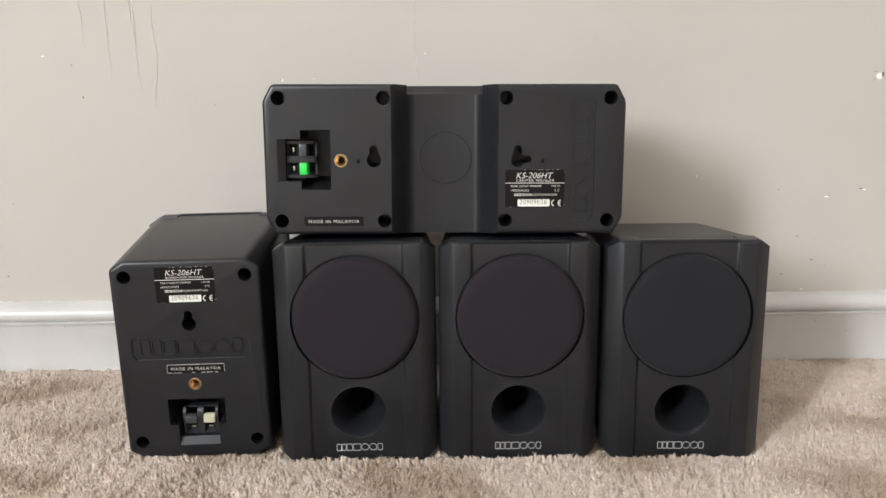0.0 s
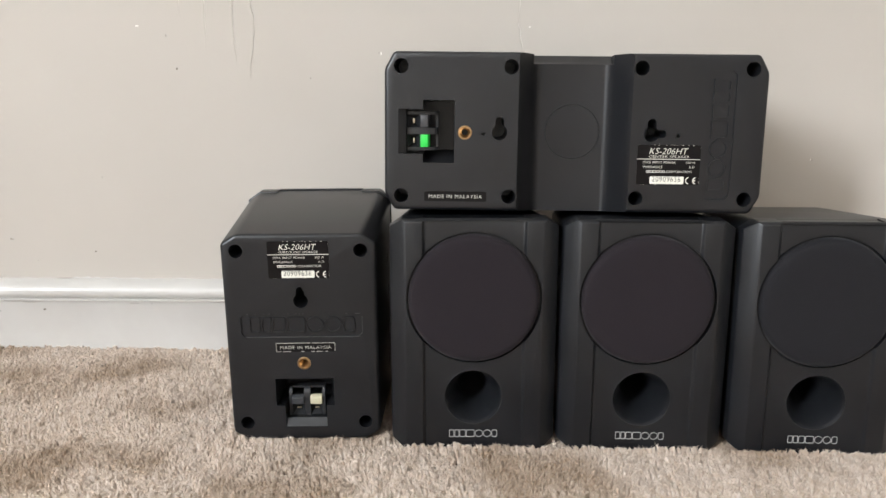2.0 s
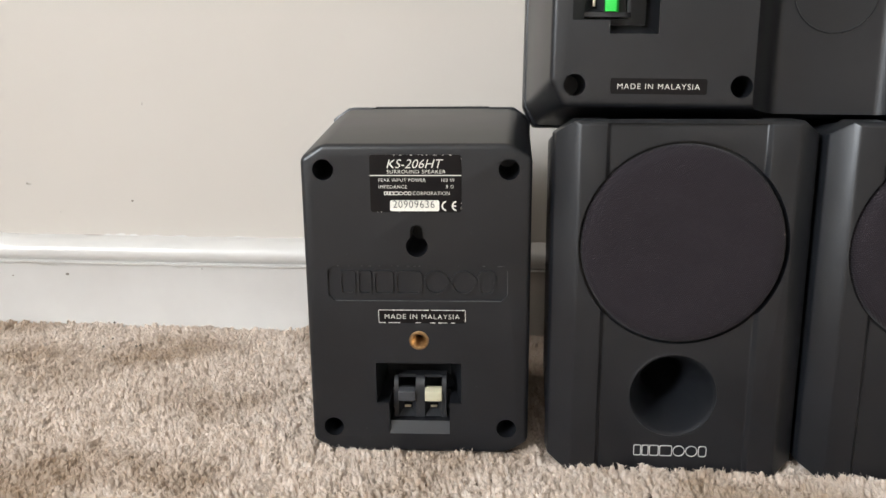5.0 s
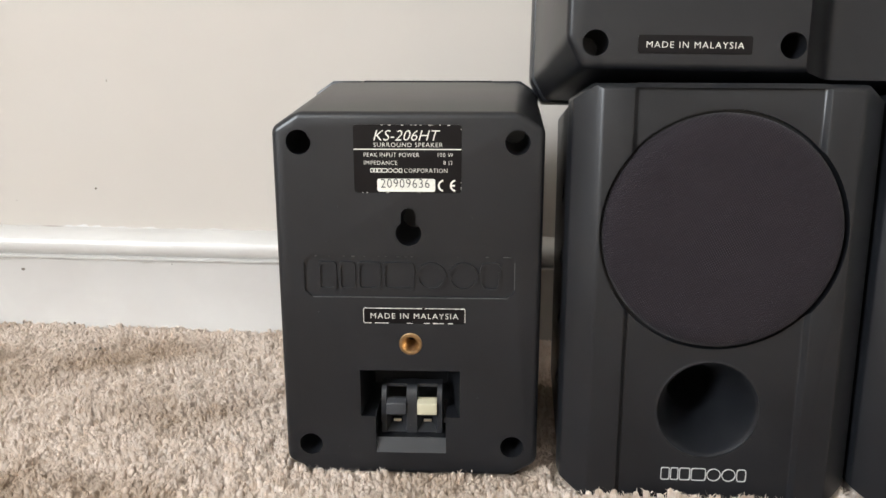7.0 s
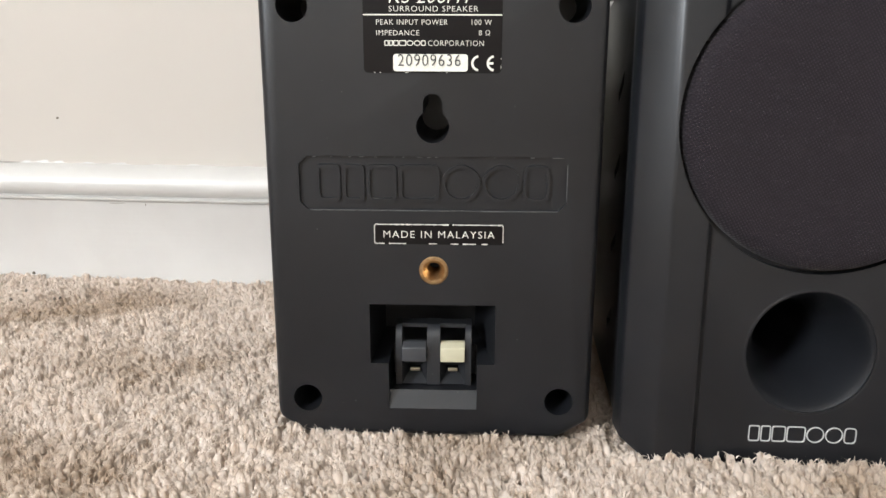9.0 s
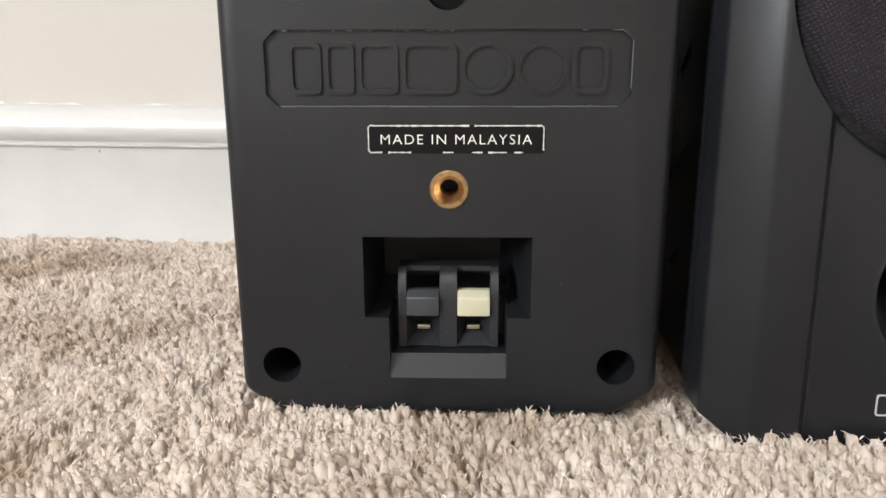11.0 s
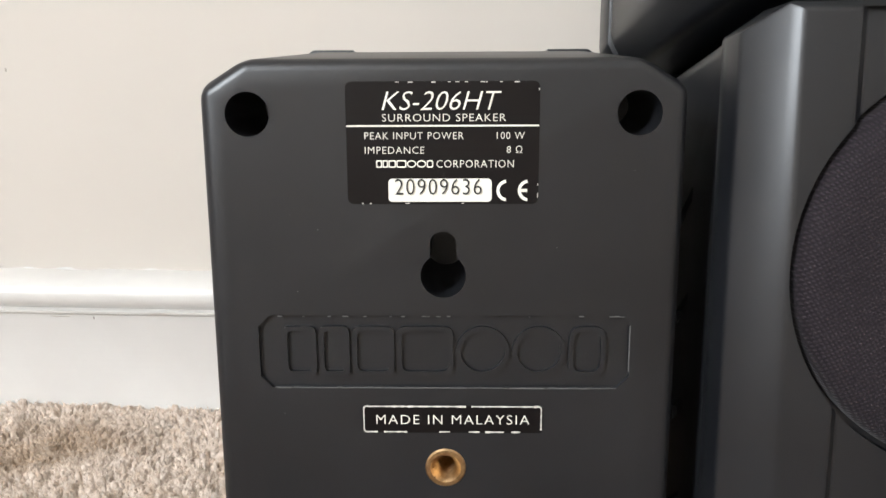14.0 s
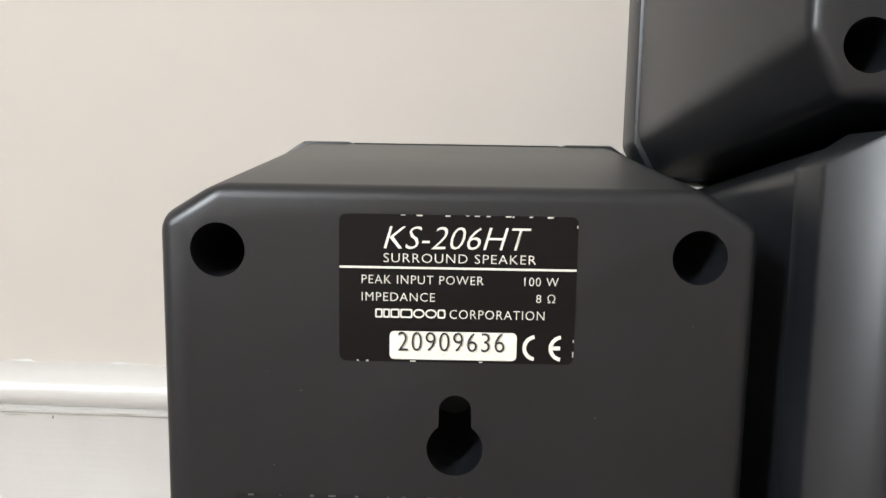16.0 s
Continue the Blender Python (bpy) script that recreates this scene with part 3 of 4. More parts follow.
def build_origin_sticker(parent, m, worn):
    b = bmesh.new()
    add_prism(b, round_outline(0.0492, 0.0080, 0.0011), -0.0003, 0.0004)
    st = part("origin_sticker", shift(b, m), M_LABEL, parent, "black origin sticker, its white edge flaking" if worn else "black origin sticker with white printing")
    lettering("printed_text", "MADE IN MALAYSIA", 0.0, -0.0001, 0.0418, 0.0027, M_INK, st, m, lift=0.0005, spacing=1.18)
    if worn:
        b = bmesh.new()
        rnd = random.Random(9)
        for z in (0.0037, -0.0037):
            x = -0.0233
            while x < 0.0232:
                w = rnd.uniform(0.0002, 0.0010)
                if noise.noise(Vector((x * 330, z * 900, 5))) > (-0.32 if z > 0 else -0.02):
                    t = 0.00012 + 0.00035 * abs(noise.noise(Vector((x * 700, z * 400, 1))))
                    add_box(b, x, min(x + w, 0.0235), -0.0005, -0.0002, z - t, z + t * 0.7)
                x += w
        for x in (-0.0243, 0.0241):
            z = -0.0031
            while z < 0.0030:
                t = 0.00010 + 0.00026 * abs(noise.noise(Vector((x * 90, z * 800, 3))))
                add_box(b, x - t, x + t, -0.0005, -0.0002, z, z + 0.0004)
                z += 0.0004
            for sz in (-1, 1):
                if x < 0 or sz > 0:
                    for q in range(4):
                        a = q / 3 * math.pi / 2
                        cx, cz = x - math.copysign(0.0010 * (1 - math.cos(a)), x), sz * (0.0028 + 0.0010 * math.sin(a))
                        add_box(b, cx - 0.0002, cx + 0.0002, -0.0005, -0.0002, cz - 0.0002, cz + 0.0002)
        tagged(part("sticker_wear", shift(b, m), M_WEAR, st), kind="stuff")
    return st


def keyhole(bm, cx, cz, m, side=False):
    tmp = bmesh.new()
    add_prism(tmp, disc_outline(0.0060, 32, cx, cz), -0.002, 0.040)
    add_prism(tmp, round_outline(0.0070, 0.0140, 0.0034, 6, cx, cz + 0.0049), -0.0021, 0.0385)
    if side:
        add_prism(tmp, round_outline(0.0130, 0.0062, 0.0030, 6, cx + 0.0050, cz + 0.0003), -0.0022, 0.0375)
    bmesh.ops.recalc_face_normals(tmp, faces=tmp.faces)
    bmesh.ops.transform(tmp, matrix=m, verts=tmp.verts)
    me = bpy.data.meshes.new("cut")
    tmp.to_mesh(me)
    tmp.free()
    bm.from_mesh(me)
    bpy.data.meshes.remove(me)


def add_cut(bm, outline, d0, d1, m):
    vs = add_prism(bm, outline, d0, d1)
    bmesh.ops.transform(bm, matrix=m, verts=vs)


# ---------------------------------------------------------------- surround speaker
# local frame: base centre at the origin, drive unit towards -y, wiring side towards +y
DEPTH, WIDE, TALL = 0.157, 0.1366, 0.1950
BACK_W, BACK_H = 0.1245, 0.1800
BAFFLE = 0.0215


def octagon(w, z0, z1, cx, cz):
    a = w / 2
    return [(-a + cx, z0), (a - cx, z0), (a, z0 + cz), (a, z1 - cz), (a - cx, z1), (-a + cx, z1), (-a, z1 - cz), (-a, z0 + cz)]


def loft(rings, tilt=()):
    """Octagons at given depths joined into a closed solid; tilt: how far each ring leans back with height."""
    bm = bmesh.new()
    rows = []
    for k, (y, outline) in enumerate(rings):
        lean = tilt[k] if tilt else 0.0
        rows.append([bm.verts.new((x, y + lean * (z - 0.09), z)) for x, z in outline])
    n = len(rows[0])
    bm.faces.new(rows[0])
    bm.faces.new(rows[-1][::-1])
    for a, b in zip(rows, rows[1:]):
        for i in range(n):
            j = (i + 1) % n
            bm.faces.new((a[j], a[i], b[i], b[j]))
    bmesh.ops.recalc_face_normals(bm, faces=bm.faces)
    return bm


BACK_LEAN = 0.061
BACK = Matrix.Translation((0, DEPTH / 2, 0.09)) @ Matrix.Rotation(math.pi, 4, 'Z') @ Matrix.Rotation(math.atan(BACK_LEAN), 4, 'X') @ Matrix.Translation((0, 0, -0.09))


def at_back(u, z, turn=0.0):
    return BACK @ Matrix.Translation((u, 0, z)) @ Matrix.Rotation(radians(turn), 4, 'Y')


def build_surround_speaker():
    thing = empty("surround_speaker")
    # cabinet: tapers towards the wiring side
    y0, y1 = -DEPTH / 2 + BAFFLE - 0.0035, DEPTH / 2
    solid = loft([(y0, octagon(WIDE - 0.0016, 0.0004, TALL - 0.0006, 0.0106, 0.0075)), (y1, octagon(BACK_W, 0.0, BACK_H, 0.0120, 0.0074))], (0.0, BACK_LEAN))
    bevel_sharp(solid, 0.0031, 4)
    cut = bmesh.new()
    for u in (-0.0499, 0.0499):
        for z in (0.0158, 0.1664):
            add_cut(cut, disc_outline(0.0057, 28, u, z), -0.004, 0.045, BACK)
    keyhole(cut, 0.0, 0.1241, BACK)
    add_cut(cut, rect_outline(0.0996, 0.0204, 0.0032, 0.0, 0.1030), -0.003, 0.0014, BACK)
    add_cut(cut, disc_outline(0.0055, 28, 0.0004, 0.0695), -0.003, 0.0130, BACK)
    terminal_cutter(cut, at_back(0.0, 0.0311))
    add_cut(cut, disc_outline(0.0245, 40, 0, 0.0452), BAFFLE - 0.008, 0.1040, Matrix.Translation((0, -DEPTH / 2, 0)))
    # slanted grip slots in both flanks
    for s in (-1, 1):
        for k in range(4):
            m = Matrix.Translation((s * 0.0652, -0.028, 0.045 + 0.033 * k)) @ Matrix.Rotation(radians(-32), 4, 'X')
            vs = add_box(cut, -0.0011, 0.0011, -0.018, 0.018, -0.0022, 0.0022)
            bmesh.ops.transform(cut, matrix=m, verts=vs)
    part("cabinet", carve(solid, cut), M_PLASTIC, thing, "matt black moulded cabinet")

    # front baffle: shallow centre channel, flat shoulders, slanted outer strips
    h = WIDE / 2
    plan = [(-h, 0.0165), (-0.0674, 0.0088), (-0.0552, 0.0), (-0.0415, 0.0), (-0.0396, 0.0027), (0.0396, 0.0027), (0.0415, 0.0), (0.0552, 0.0), (0.0674, 0.0088), (h, 0.0165), (h, BAFFLE), (-h, BAFFLE)]
    b = bmesh.new()
    lo = [b.verts.new((x, y - DEPTH / 2, 0.0)) for x, y in plan]
    hi = [b.verts.new((x, y - DEPTH / 2, TALL)) for x, y in plan]
    b.faces.new(lo)
    b.faces.new(hi[::-1])
    for i in range(len(plan)):
        j = (i + 1) % len(plan)
        b.faces.new((lo[j], lo[i], hi[i], hi[j]))
    for sx in (-1, 1):
        for sz in (-1, 1):
            no = Vector((sx * 0.0075, 0, sz * 0.0110)).normalized()
            co = Vector((sx * (h - 0.0110), 0, TALL if sz > 0 else 0.0))
            r = bmesh.ops.bisect_plane(b, geom=b.verts[:] + b.edges[:] + b.faces[:], plane_co=co, plane_no=no, clear_outer=True)
            es = [e for e in r["geom_cut"] if isinstance(e, bmesh.types.BMEdge)]
            bmesh.ops.contextual_create(b, geom=es)
    # the top edge rolls back a little
    no = Vector((0, -0.75, 1)).normalized()
    r = bmesh.ops.bisect_plane(b, geom=b.verts[:] + b.edges[:] + b.faces[:], plane_co=Vector((0, -DEPTH / 2, TALL - 0.0022)), plane_no=no, clear_outer=True)
    bmesh.ops.contextual_create(b, geom=[e for e in r["geom_cut"] if isinstance(e, bmesh.types.BMEdge)])
    bmesh.ops.recalc_face_normals(b, faces=b.faces)
    bevel_sharp(b, 0.0009, 2, 14)
    cut = bmesh.new()
    fr = Matrix.Translation((0, -DEPTH / 2, 0))
    add_cut(cut, disc_outline(0.0546, 72, 0, 0.1298), -0.004, 0.0075, fr)
    add_cut(cut, disc_outline(0.0236, 56, 0, 0.0452), -0.004, 0.0300, fr)
    add_box(cut, -0.0405, 0.0405, -DEPTH / 2 + 0.0068, -DEPTH / 2 + BAFFLE + 0.002, TALL - 0.0011, TALL + 0.004)
    part("front_baffle", carve(b, cut), M_BAFFLE, thing, "satin black moulded front baffle", 24)

    # round grille: cloth stretched over a shallow dish
    prof = [(0.0, -0.0040), (0.020, -0.0040), (0.040, -0.0039), (0.0470, -0.0036), (0.0498, -0.0028), (0.0517, -0.0012), (0.0527, 0.0012), (0.0530, 0.0040), (0.0530, 0.0074), (0.0, 0.0074)]
    g = part("grille", spin(prof, 96), M_CLOTH, thing, "round grille covered in dark knitted cloth", 40)
    g.location = (0, -DEPTH / 2, 0.1298)

    # flared reflex port
    prof = [(0.0247, 0.0014), (0.0246, 0.0004), (0.0243, 0.0003), (0.0239, 0.0008)]
    for i in range(1, 15):
        t = i / 14
        prof.append((0.0239 - 0.0112 * t ** 0.92, 0.0008 + 0.0300 * t ** 1.25))
    prof += [(0.0124, 0.0340), (0.0122, 0.0960), (0.0, 0.0960)]
    p = part("reflex_port", spin(prof, 64), M_BAFFLE, thing, "flared round bass port", 50)
    p.location = (0, -DEPTH / 2 + 0.0023, 0.0452)

    maker_mark("badge_shape", thing, fr, M_SILVER, -0.0200, 0.0200, 0.0098, 0.0162, 0.00040, 0.0023, 0.0029, "thin silver print")

    # wiring side
    maker_mark("relief_shape", thing, BACK, M_PLASTIC, -0.0435, 0.0435, 0.0960, 0.1100, 0.0013, 0.0003, 0.0016)
    b = bmesh.new()
    rnd = random.Random(3)
    for k in range(46):
        z = 0.0930 if rnd.random() < 0.7 else 0.1130
        x = rnd.uniform(-0.047, 0.0475)
        add_box(b, x, x + rnd.uniform(0.0003, 0.0018), -0.00012, 0.0003, z - 0.0002, z + rnd.uniform(-0.0001, 0.0001))
    add_box(b, 0.04955, 0.0498, -0.00012, 0.0003, 0.0975, 0.1105)
    x = -0.0455
    while x < 0.0460:
        w = rnd.uniform(0.004, 0.012)
        t = rnd.uniform(0.00008, 0.00022)
        add_box(b, x, min(x + w, 0.0465), -0.00012, 0.0003, 0.0928 - t, 0.0928 + t * 0.5)
        x += w + rnd.uniform(0.0001, 0.0008)
    part("panel_wear", shift(b, BACK), M_SCUFF, thing, "pale rubbed edges of the moulded panel")
    b = bmesh.new()
    rnd = random.Random(21)
    for k in range(14):
        x, z, r = rnd.uniform(-0.058, 0.058), rnd.uniform(0.008, 0.170), rnd.uniform(0.00008, 0.00024)
        add_box(b, x, x + r * rnd.uniform(1, 2.5), -0.0001, 0.0002, z, z + r)
    tagged(part("dust_specks", shift(b, BACK), M_SCUFF, thing), kind="stuff")
    build_label(thing, at_back(0.0, 0.1589), "SURROUND SPEAKER")
    build_origin_sticker(thing, at_back(0.0024, 0.0839), True)
    build_insert(thing, at_back(0.0004, 0.0695))
    build_terminal(thing, at_back(0.0, 0.0311), M_CREAM, "cream push button")
    return thing


GROUP = "surround speakers of the set"
surround = build_surround_speaker()
FRONT_FOOT = Matrix.Translation((0, DEPTH / 2, 0))
surround.matrix_world = pose(-0.0658, 0.6703, -0.0047, 0.2, -0.13, 0.9) @ FRONT_FOOT
tagged(surround, "black surround speaker facing forward, purple-black round cloth grille", "speaker", GROUP)
second = copy_thing(surround, pose(0.0721, 0.6695, -0.0051, 0.2, 0.18, -0.69) @ FRONT_FOOT)
third = copy_thing(surround, pose(0.2132, 0.6657, -0.0054, 0.2, -0.12, -2.01) @ FRONT_FOOT)
tagged(third, "black surround speaker facing forward, blue-black round cloth grille, nothing on top", "speaker", GROUP)
for o in third.children:
    if o.name.startswith("grille"):
        o.data = o.data.copy()
        o.data.materials[0] = M_CLOTH_COOL
turned = copy_thing(surround, pose(-0.2065, 0.6828, -0.0031, 2.8, -0.44, 1.96) @ BACK.inverted())
tagged(turned, "black surround speaker turned round to show its label and wire terminal", "speaker", GROUP)

# a wisp of lint caught beside the wire terminal
_rnd = random.Random(8)
_b = bmesh.new()
for k in range(22):
    p = Vector((0.0195 + _rnd.uniform(-0.0030, 0.0030), 0.0045 + _rnd.uniform(-0.003, 0.003), 0.0030 + _rnd.uniform(-0.0024, 0.0024)))
    d = Vector((_rnd.uniform(-0.4, 1.0), _rnd.uniform(-0.6, 0.3), _rnd.uniform(-1.0, 0.6))).normalized()
    rows = []
    for i in range(7):
        r = 0.00014
        rows.append([_b.verts.new(p + Vector((r * math.cos(a), r * math.sin(a), r * math.sin(a + 1)))) for a in (0, 2.1, 4.2)])
        d = (d + Vector((_rnd.uniform(-0.5, 0.5), _rnd.uniform(-0.5, 0.5), _rnd.uniform(-0.5, 0.5)))).normalized()
        p = p + d * 0.0008
    for a, c in zip(rows, rows[1:]):
        for i in range(3):
            j = (i + 1) % 3
            _b.faces.new((a[i], a[j], c[j], c[i]))
lint = tagged(part("lint", _b, M_WEAR), "wisp of pale lint caught beside the wire terminal", "lint")
lint.matrix_world = turned.matrix_world @ at_back(0.0, 0.0311)

# ---------------------------------------------------------------- center speaker
# local frame: centre of the wiring side at the origin, that side facing -y


def build_center_speaker():
    thing = empty("center_speaker")
    hw, hh, dep = 0.1478, 0.0614, 0.128

    def ring(grow):
        return rect_outline(2 * (hw + grow), 2 * (hh + grow * 0.4), 0.0075, 0, -grow, 0.0136)

    solid = bmesh.new()
    rows = []
    for y, g in ((0.0, 0.0), (dep, 0.0103)):
        rows.append([solid.verts.new((x, y, z)) for x, z in ring(g)])
    solid.faces.new(rows[0])
    solid.faces.new(rows[1][::-1])
    for i in range(8):
        j = (i + 1) % 8
        solid.faces.new((rows[0][j], rows[0][i], rows[1][i], rows[1][j]))
    bmesh.ops.recalc_face_normals(solid, faces=solid.faces)
    bevel_sharp(solid, 0.0029, 4)
    # the waist between the two boxes, with softly rounded flanks
    cut = bmesh.new()
    half, foot, deep = 0.0440, 0.0245, 0.0220
    plan = [(-half - 0.0004, -0.003), (-half, 0.0)]
    for i in range(1, 13):
        t = i / 12
        plan.append((-half + (half - foot) * t, deep * t * t * (3 - 2 * t) * 0.55 + deep * (1 - (1 - t) ** 2) * 0.45))
    plan += [(-x, y) for x, y in plan[::-1]]
    a = [cut.verts.new((x, y, -0.09)) for x, y in plan]
    c = [cut.verts.new((x, y, 0.09)) for x, y in plan]
    cut.faces.new(a)
    cut.faces.new(c[::-1])
    for i in range(len(plan)):
        j = (i + 1) % len(plan)
        cut.faces.new((a[j], a[i], c[i], c[j]))
    solid = carve(solid, cut)
    cut = bmesh.new()
    I = Matrix()
    for x in (-0.135, -0.050, 0.050, 0.135):
        for z in (-0.0502, 0.0502):
            add_cut(cut, disc_outline(0.0057, 28, x, z), -0.003, 0.050, I)
    keyhole(cut, -0.0582, 0.0, I)
    keyhole(cut, 0.0600, 0.0, I, True)
    for x in (-0.0708, 0.0804):
        add_cut(cut, disc_outline(0.0016, 14, x, -0.0010), -0.002, 0.006, I)
    add_cut(cut, rect_outline(0.0204, 0.0996, 0.0032, 0.1129, -0.0005), -0.003, 0.0014, I)
    add_cut(cut, disc_outline(0.0055, 28, -0.0852, -0.0004), -0.003, 0.013, I)
    TERM = Matrix.Translation((-0.1180, 0, 0)) @ Matrix.Rotation(radians(90), 4, 'Y')
    terminal_cutter(cut, TERM)
    # sloping lip along the top of the waist
    lip = [(deep - 0.045, hh - 0.0085), (deep - 0.0004, hh - 0.0085), (deep + 0.004, hh - 0.0062), (deep + 0.016, hh + 0.0035), (deep - 0.045, hh + 0.02)]
    va = [cut.verts.new((-foot - 0.007, y, z)) for y, z in lip]
    vb = [cut.verts.new((foot + 0.007, y, z)) for y, z in lip]
    cut.faces.new(va[::-1])
    cut.faces.new(vb)
    for i in range(len(lip)):
        j = (i + 1) % len(lip)
        cut.faces.new((va[i], va[j], vb[j], vb[i]))
    part("cabinet", carve(solid, cut), M_PLASTIC, thing, "matt black cabinet with a hollowed waist", 28)
    b = bmesh.new()
    rows = [[b.verts.new((x, y, z)) for x, z in ring(g)] for y, g in ((dep + 0.0004, 0.0112), (dep + 0.0190, 0.0122))]
    b.faces.new(rows[0])
    b.faces.new(rows[1][::-1])
    for i in range(8):
        j = (i + 1) % 8
        b.faces.new((rows[0][j], rows[0][i], rows[1][i], rows[1][j]))
    bmesh.ops.recalc_face_normals(b, faces=b.faces)
    bevel_sharp(b, 0.0016, 2)
    part("front_baffle", b, M_BAFFLE, thing, "black front baffle, slightly wider than the cabinet")
    # round witness mark in the waist
    m = Matrix.Translation((0.0010, deep, 0.0))
    prof = [(0.0222, 0.0004), (0.0219, -0.0006), (0.0216, -0.0006), (0.0212, 0.0004)]
    part("witness_ring", shift(spin(prof, 72), m), M_BAFFLE, thing)
    ROT = Matrix.Translation((0.1129, 0, -0.0005)) @ Matrix.Rotation(radians(90), 4, 'Y')
    maker_mark("relief_shape", thing, ROT, M_PLASTIC, -0.0435, 0.0435, -0.0070, 0.0070, 0.0013, 0.0003, 0.0016)
    build_label(thing, Matrix.Translation((0.0743, 0, -0.0236)), "CENTER SPEAKER")
    build_origin_sticker(thing, Matrix.Translation((-0.0920, 0, -0.0505)), False)
    build_insert(thing, Matrix.Translation((-0.0852, 0, -0.0004)))
    build_terminal(thing, TERM, M_GREEN, "bright green push button")
    return thing


center = build_center_speaker()
center.matrix_world = pose(0.0108, 0.6811, 0.2566, -1.34, 0.52, 0.06)
tagged(center, "black center speaker turned round, lying across two surround speakers", "speaker")

# ---------------------------------------------------------------- carpet pile


def build_pile():
    """Cut pile over the stretch in front of the wall: yarn tufts, each frayed into leaning, curling fibres."""
    rng = np.random.default_rng(4)
    x0, x1, y0, y1, step = -0.82, 0.62, 0.513, 0.913, 0.0026
    gx, gy = np.meshgrid(np.arange(x0, x1, step), np.arange(y0, y1, step))
    px = gx.ravel() + rng.uniform(-0.0016, 0.0016, gx.size)
    py = np.minimum(gy.ravel() + rng.uniform(-0.0016, 0.0016, gx.size), FACE_Y - 0.0006)
    keep = np.ones(px.size, bool)
    for cx, w in ((-0.2071, 0.120), (-0.0665, 0.127), (0.072, 0.127), (0.213, 0.127)):
        keep &= ~((abs(px - cx) < w / 2 - 0.005) & (py > 0.692) & (py < 0.820))
    px, py = px[keep], py[keep]
    n = px.size

    def lumps(size, seed):
        """Smooth random field, -1 to 1, with lumps of about the given size."""
        g = np.random.default_rng(seed).uniform(-1, 1, (int(1.7 / size) + 4, int(0.6 / size) + 4))
        u, v = (px + 0.86) / size, (py - 0.4) / size
        iu, iv = u.astype(int), v.astype(int)
        fu, fv = u - iu, v - iv
        fu, fv = fu * fu * (3 - 2 * fu), fv * fv * (3 - 2 * fv)
        return (g[iu, iv] * (1 - fu) + g[iu + 1, iv] * fu) * (1 - fv) + (g[iu, iv + 1] * (1 - fu) + g[iu + 1, iv + 1] * fu) * fv

    tall = 0.0124 + 0.0009 * lumps(0.034, 1) + 0.0014 * lumps(0.0080, 2) + 0.0024 * lumps(0.0046, 7) + rng.normal(0, 0.0004, n)
    way = 2.2 + 2.2 * lumps(0.045, 3) + 1.3 * lumps(0.009, 4) + rng.normal(0, 0.5, n)
    lean = 0.0010 + 0.0022 * rng.random(n)
    under = np.zeros(n, bool)
    front = np.zeros(n, bool)
    for cx, w, f in ((-0.2071, 0.1245, 0.6810), (-0.0665, 0.135, 0.6707), (0.072, 0.135, 0.6700), (0.213, 0.135, 0.6662)):
        across = abs(px - cx) < w / 2 + 0.001
        under |= across & (py > f) & (py < 0.840)
        front |= across & (py <= f) & (py > f - 0.006)
    tall = np.where(under, np.minimum(tall, 0.0095), tall)
    tall = np.where(front, np.maximum(tall, 0.0122) + 0.0012, tall)
    tall = tall - 0.012 * np.maximum(0.0, py - 0.800)    # pile thins a little towards the wall

    # core of each tuft: a ragged little dome of packed yarn
    base, k = -0.0135, 5
    rad = 0.0018 * rng.uniform(0.8, 1.25, n)
    lx, ly = lean * np.cos(way), lean * np.sin(way)
    ly = np.where(front | under, np.minimum(ly, 0.0), ly)
    ang = np.arange(k)[None, :] * 2 * np.pi / k + rng.uniform(0, 6.28, n)[:, None]
    rings = []
    for f, r in ((0.45, 1.0), (0.82, 0.74)):
        rr = rad[:, None] * r * (1 + 0.45 * rng.uniform(-1, 1, (n, k)))
        z = np.broadcast_to((base + tall * f)[:, None], (n, k)) + 0.0012 * f * rng.uniform(-1, 1, (n, k))
        rings.append(np.stack([px[:, None] + lx[:, None] * f ** 1.5 + rr * np.cos(ang), py[:, None] + ly[:, None] * f ** 1.5 + rr * np.sin(ang), z], 2))
    crown = np.stack([px + lx, py + ly, base + tall * 0.92], 1)
    body = np.concatenate(rings + [crown[:, None, :]], 1).reshape(-1, 3)
    tri = []
    for i in range(k):
        j = (i + 1) % k
        tri += [(i, j, k + j), (i, k + j, k + i), (k + i, k + j, 2 * k)]
    body_idx = (np.array(tri, np.int32)[None] + (np.arange(n, dtype=np.int32) * (2 * k + 1))[:, None, None]).reshape(-1)

    # fine cut ends that splay out of the dome every way and taper to a point
    m = 7
    off = rng.normal(0, 0.00095, (n, m, 2))
    foot = crown[:, None, :] + np.concatenate([off, rng.uniform(-0.0024, -0.0010, (n, m, 1))], 2)
    head = np.stack([lx, ly], 1)[:, None, :] * 0.35 + off * 0.7 + rng.normal(0, 0.0011, (n, m, 2))
    head[..., 1] = np.where((front | under)[:, None], np.minimum(head[..., 1], 0.0003), head[..., 1])
    stray = rng.random((n, m)) < 0.012
    rise = rng.uniform(0.0008, 0.0026, (n, m)) + np.where(stray, rng.uniform(0.0004, 0.0016, (n, m)), 0)
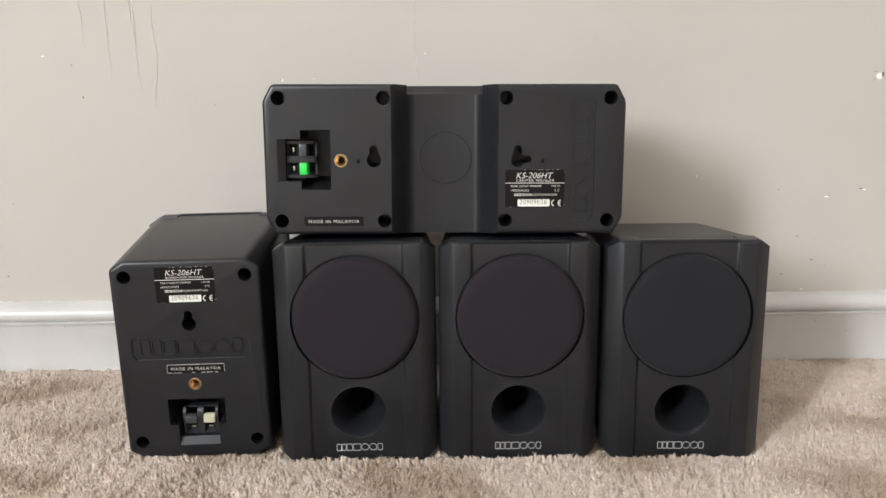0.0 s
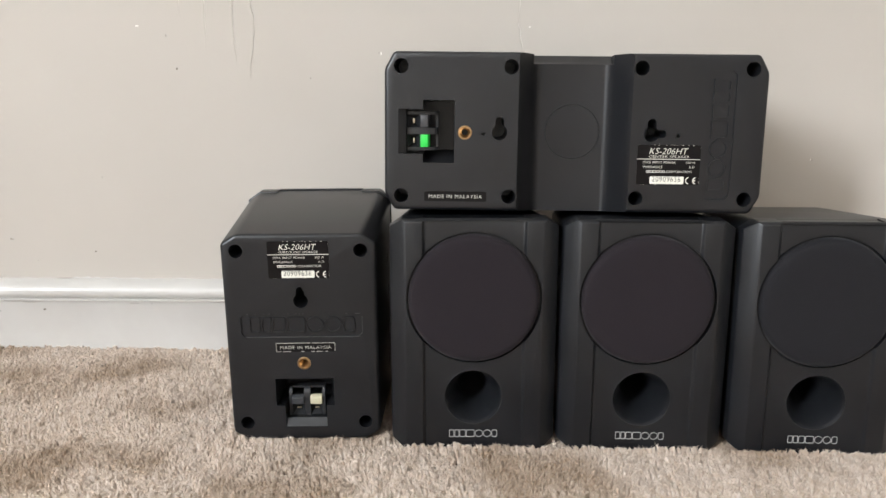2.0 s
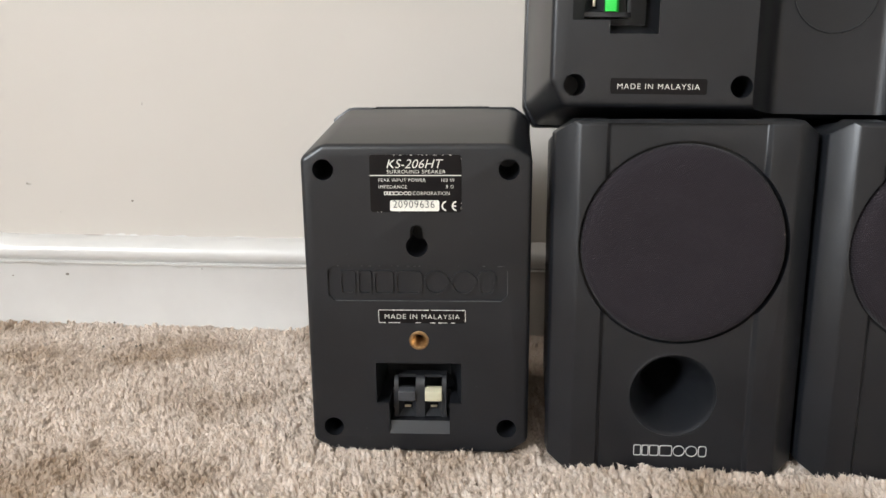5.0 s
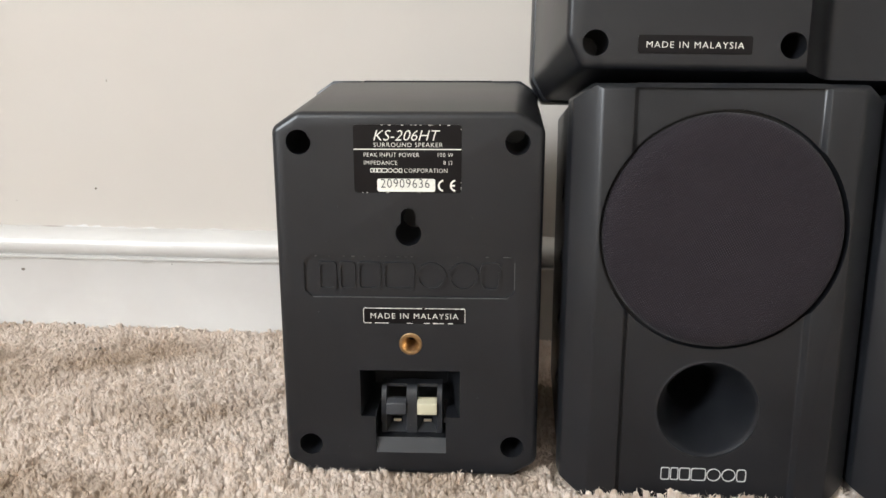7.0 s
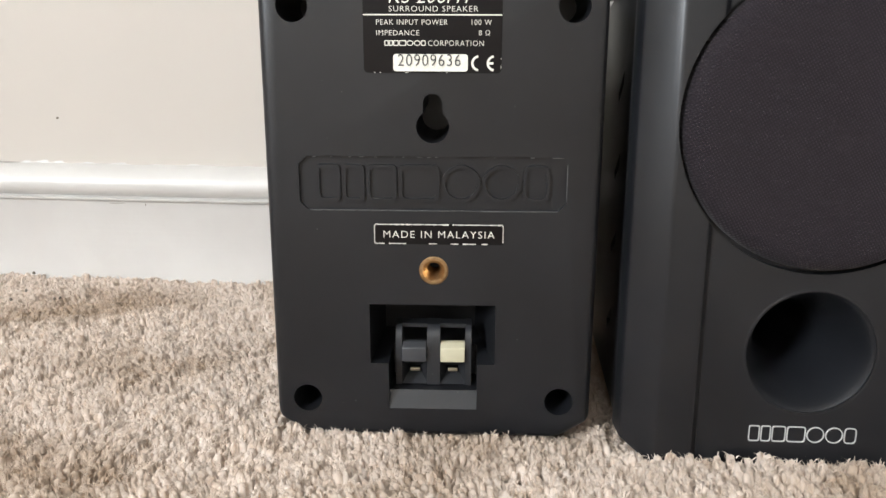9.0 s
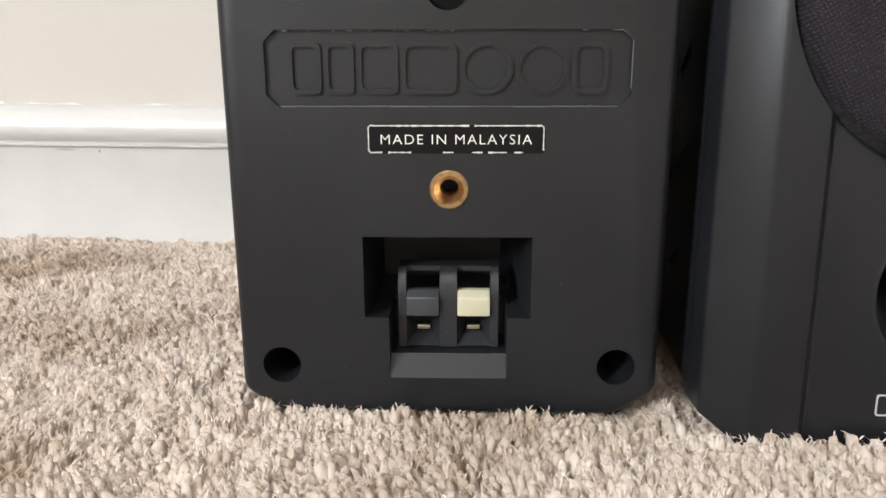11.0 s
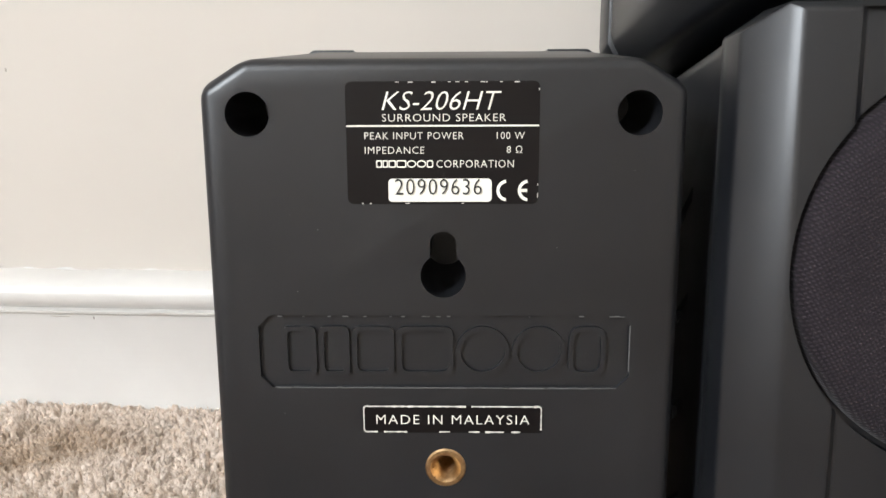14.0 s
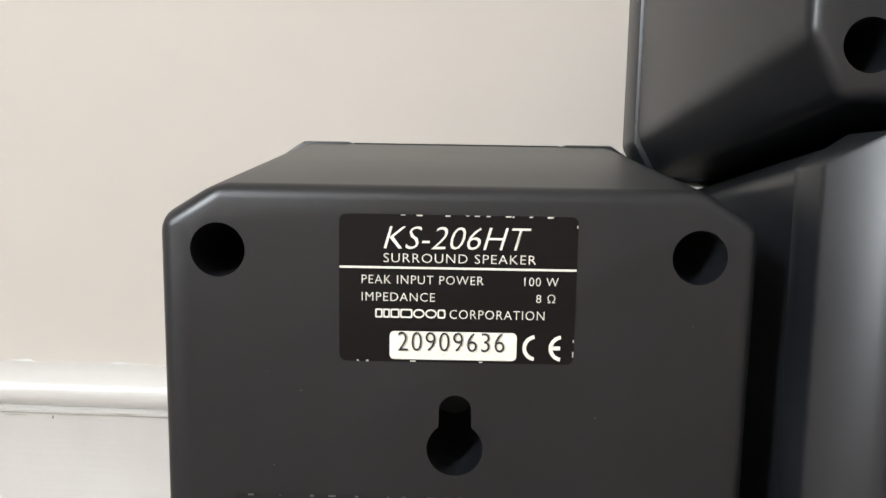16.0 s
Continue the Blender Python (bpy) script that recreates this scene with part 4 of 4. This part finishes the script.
    turn = np.arctan2(head[..., 1], head[..., 0]) + math.pi / 2 + rng.normal(0, 0.6, (n, m))
    wide = 0.00019 * rng.uniform(0.7, 1.4, (n, m)) * np.where(stray, 0.6, 1.0)
    strips = []
    for f, up, w in ((0.0, 0.0, 0.9), (0.45, 0.72, 1.0)):
        c = foot + np.concatenate([head * f, (rise * up)[..., None]], 2)
        d = np.stack([np.cos(turn), np.sin(turn), 0.4 * np.sin(turn * 3)], 2) * (wide * w)[..., None]
        strips += [c + d, c - d]
    strips.append(foot + np.concatenate([head, rise[..., None]], 2))
    hair = np.stack(strips, 2).reshape(-1, 3)
    tri = np.array([(0, 1, 3), (0, 3, 2), (2, 3, 4)], np.int32)
    hair_idx = (tri[None] + (np.arange(n * m, dtype=np.int32) * 5)[:, None, None]).reshape(-1) + len(body)
    co = np.concatenate([body, hair])
    co[:, 1] = np.minimum(co[:, 1], FACE_Y - 0.0002)
    idx = np.concatenate([body_idx, hair_idx])
    me = bpy.data.meshes.new("carpet_pile")
    me.vertices.add(len(co))
    me.vertices.foreach_set("co", co.astype(np.float32).ravel())
    nt = idx.size // 3
    me.loops.add(idx.size)
    me.loops.foreach_set("vertex_index", idx)
    me.polygons.add(nt)
    me.polygons.foreach_set("loop_start", np.arange(0, idx.size, 3, dtype=np.int32))
    me.polygons.foreach_set("use_smooth", np.ones(nt, bool))
    me.update()
    me.materials.append(M_CARPET)
    return tagged(new("carpet_pile", me), "beige cut-pile carpet with darker brown patches", "carpet", "", "stuff")


build_pile()

# dark crumbs caught in the pile near the baseboard
for i, (x, y) in enumerate([(-0.4983, 0.9036), (-0.4787, 0.8604), (-0.4490, 0.8460), (-0.4765, 0.8402), (-0.4513, 0.8440)]):
    b = bmesh.new()
    bmesh.ops.create_icosphere(b, subdivisions=1, radius=0.0011)
    for v in b.verts:
        v.co *= 1 + 0.4 * noise.noise(v.co * 900 + Vector((i, 0, 0)))
    shift(b, Matrix.Translation((x, y, 0.0008)))
    tagged(part("crumb", b, M_MARK), "tiny dark crumb lying in the carpet pile", "crumb", "crumbs in the carpet")
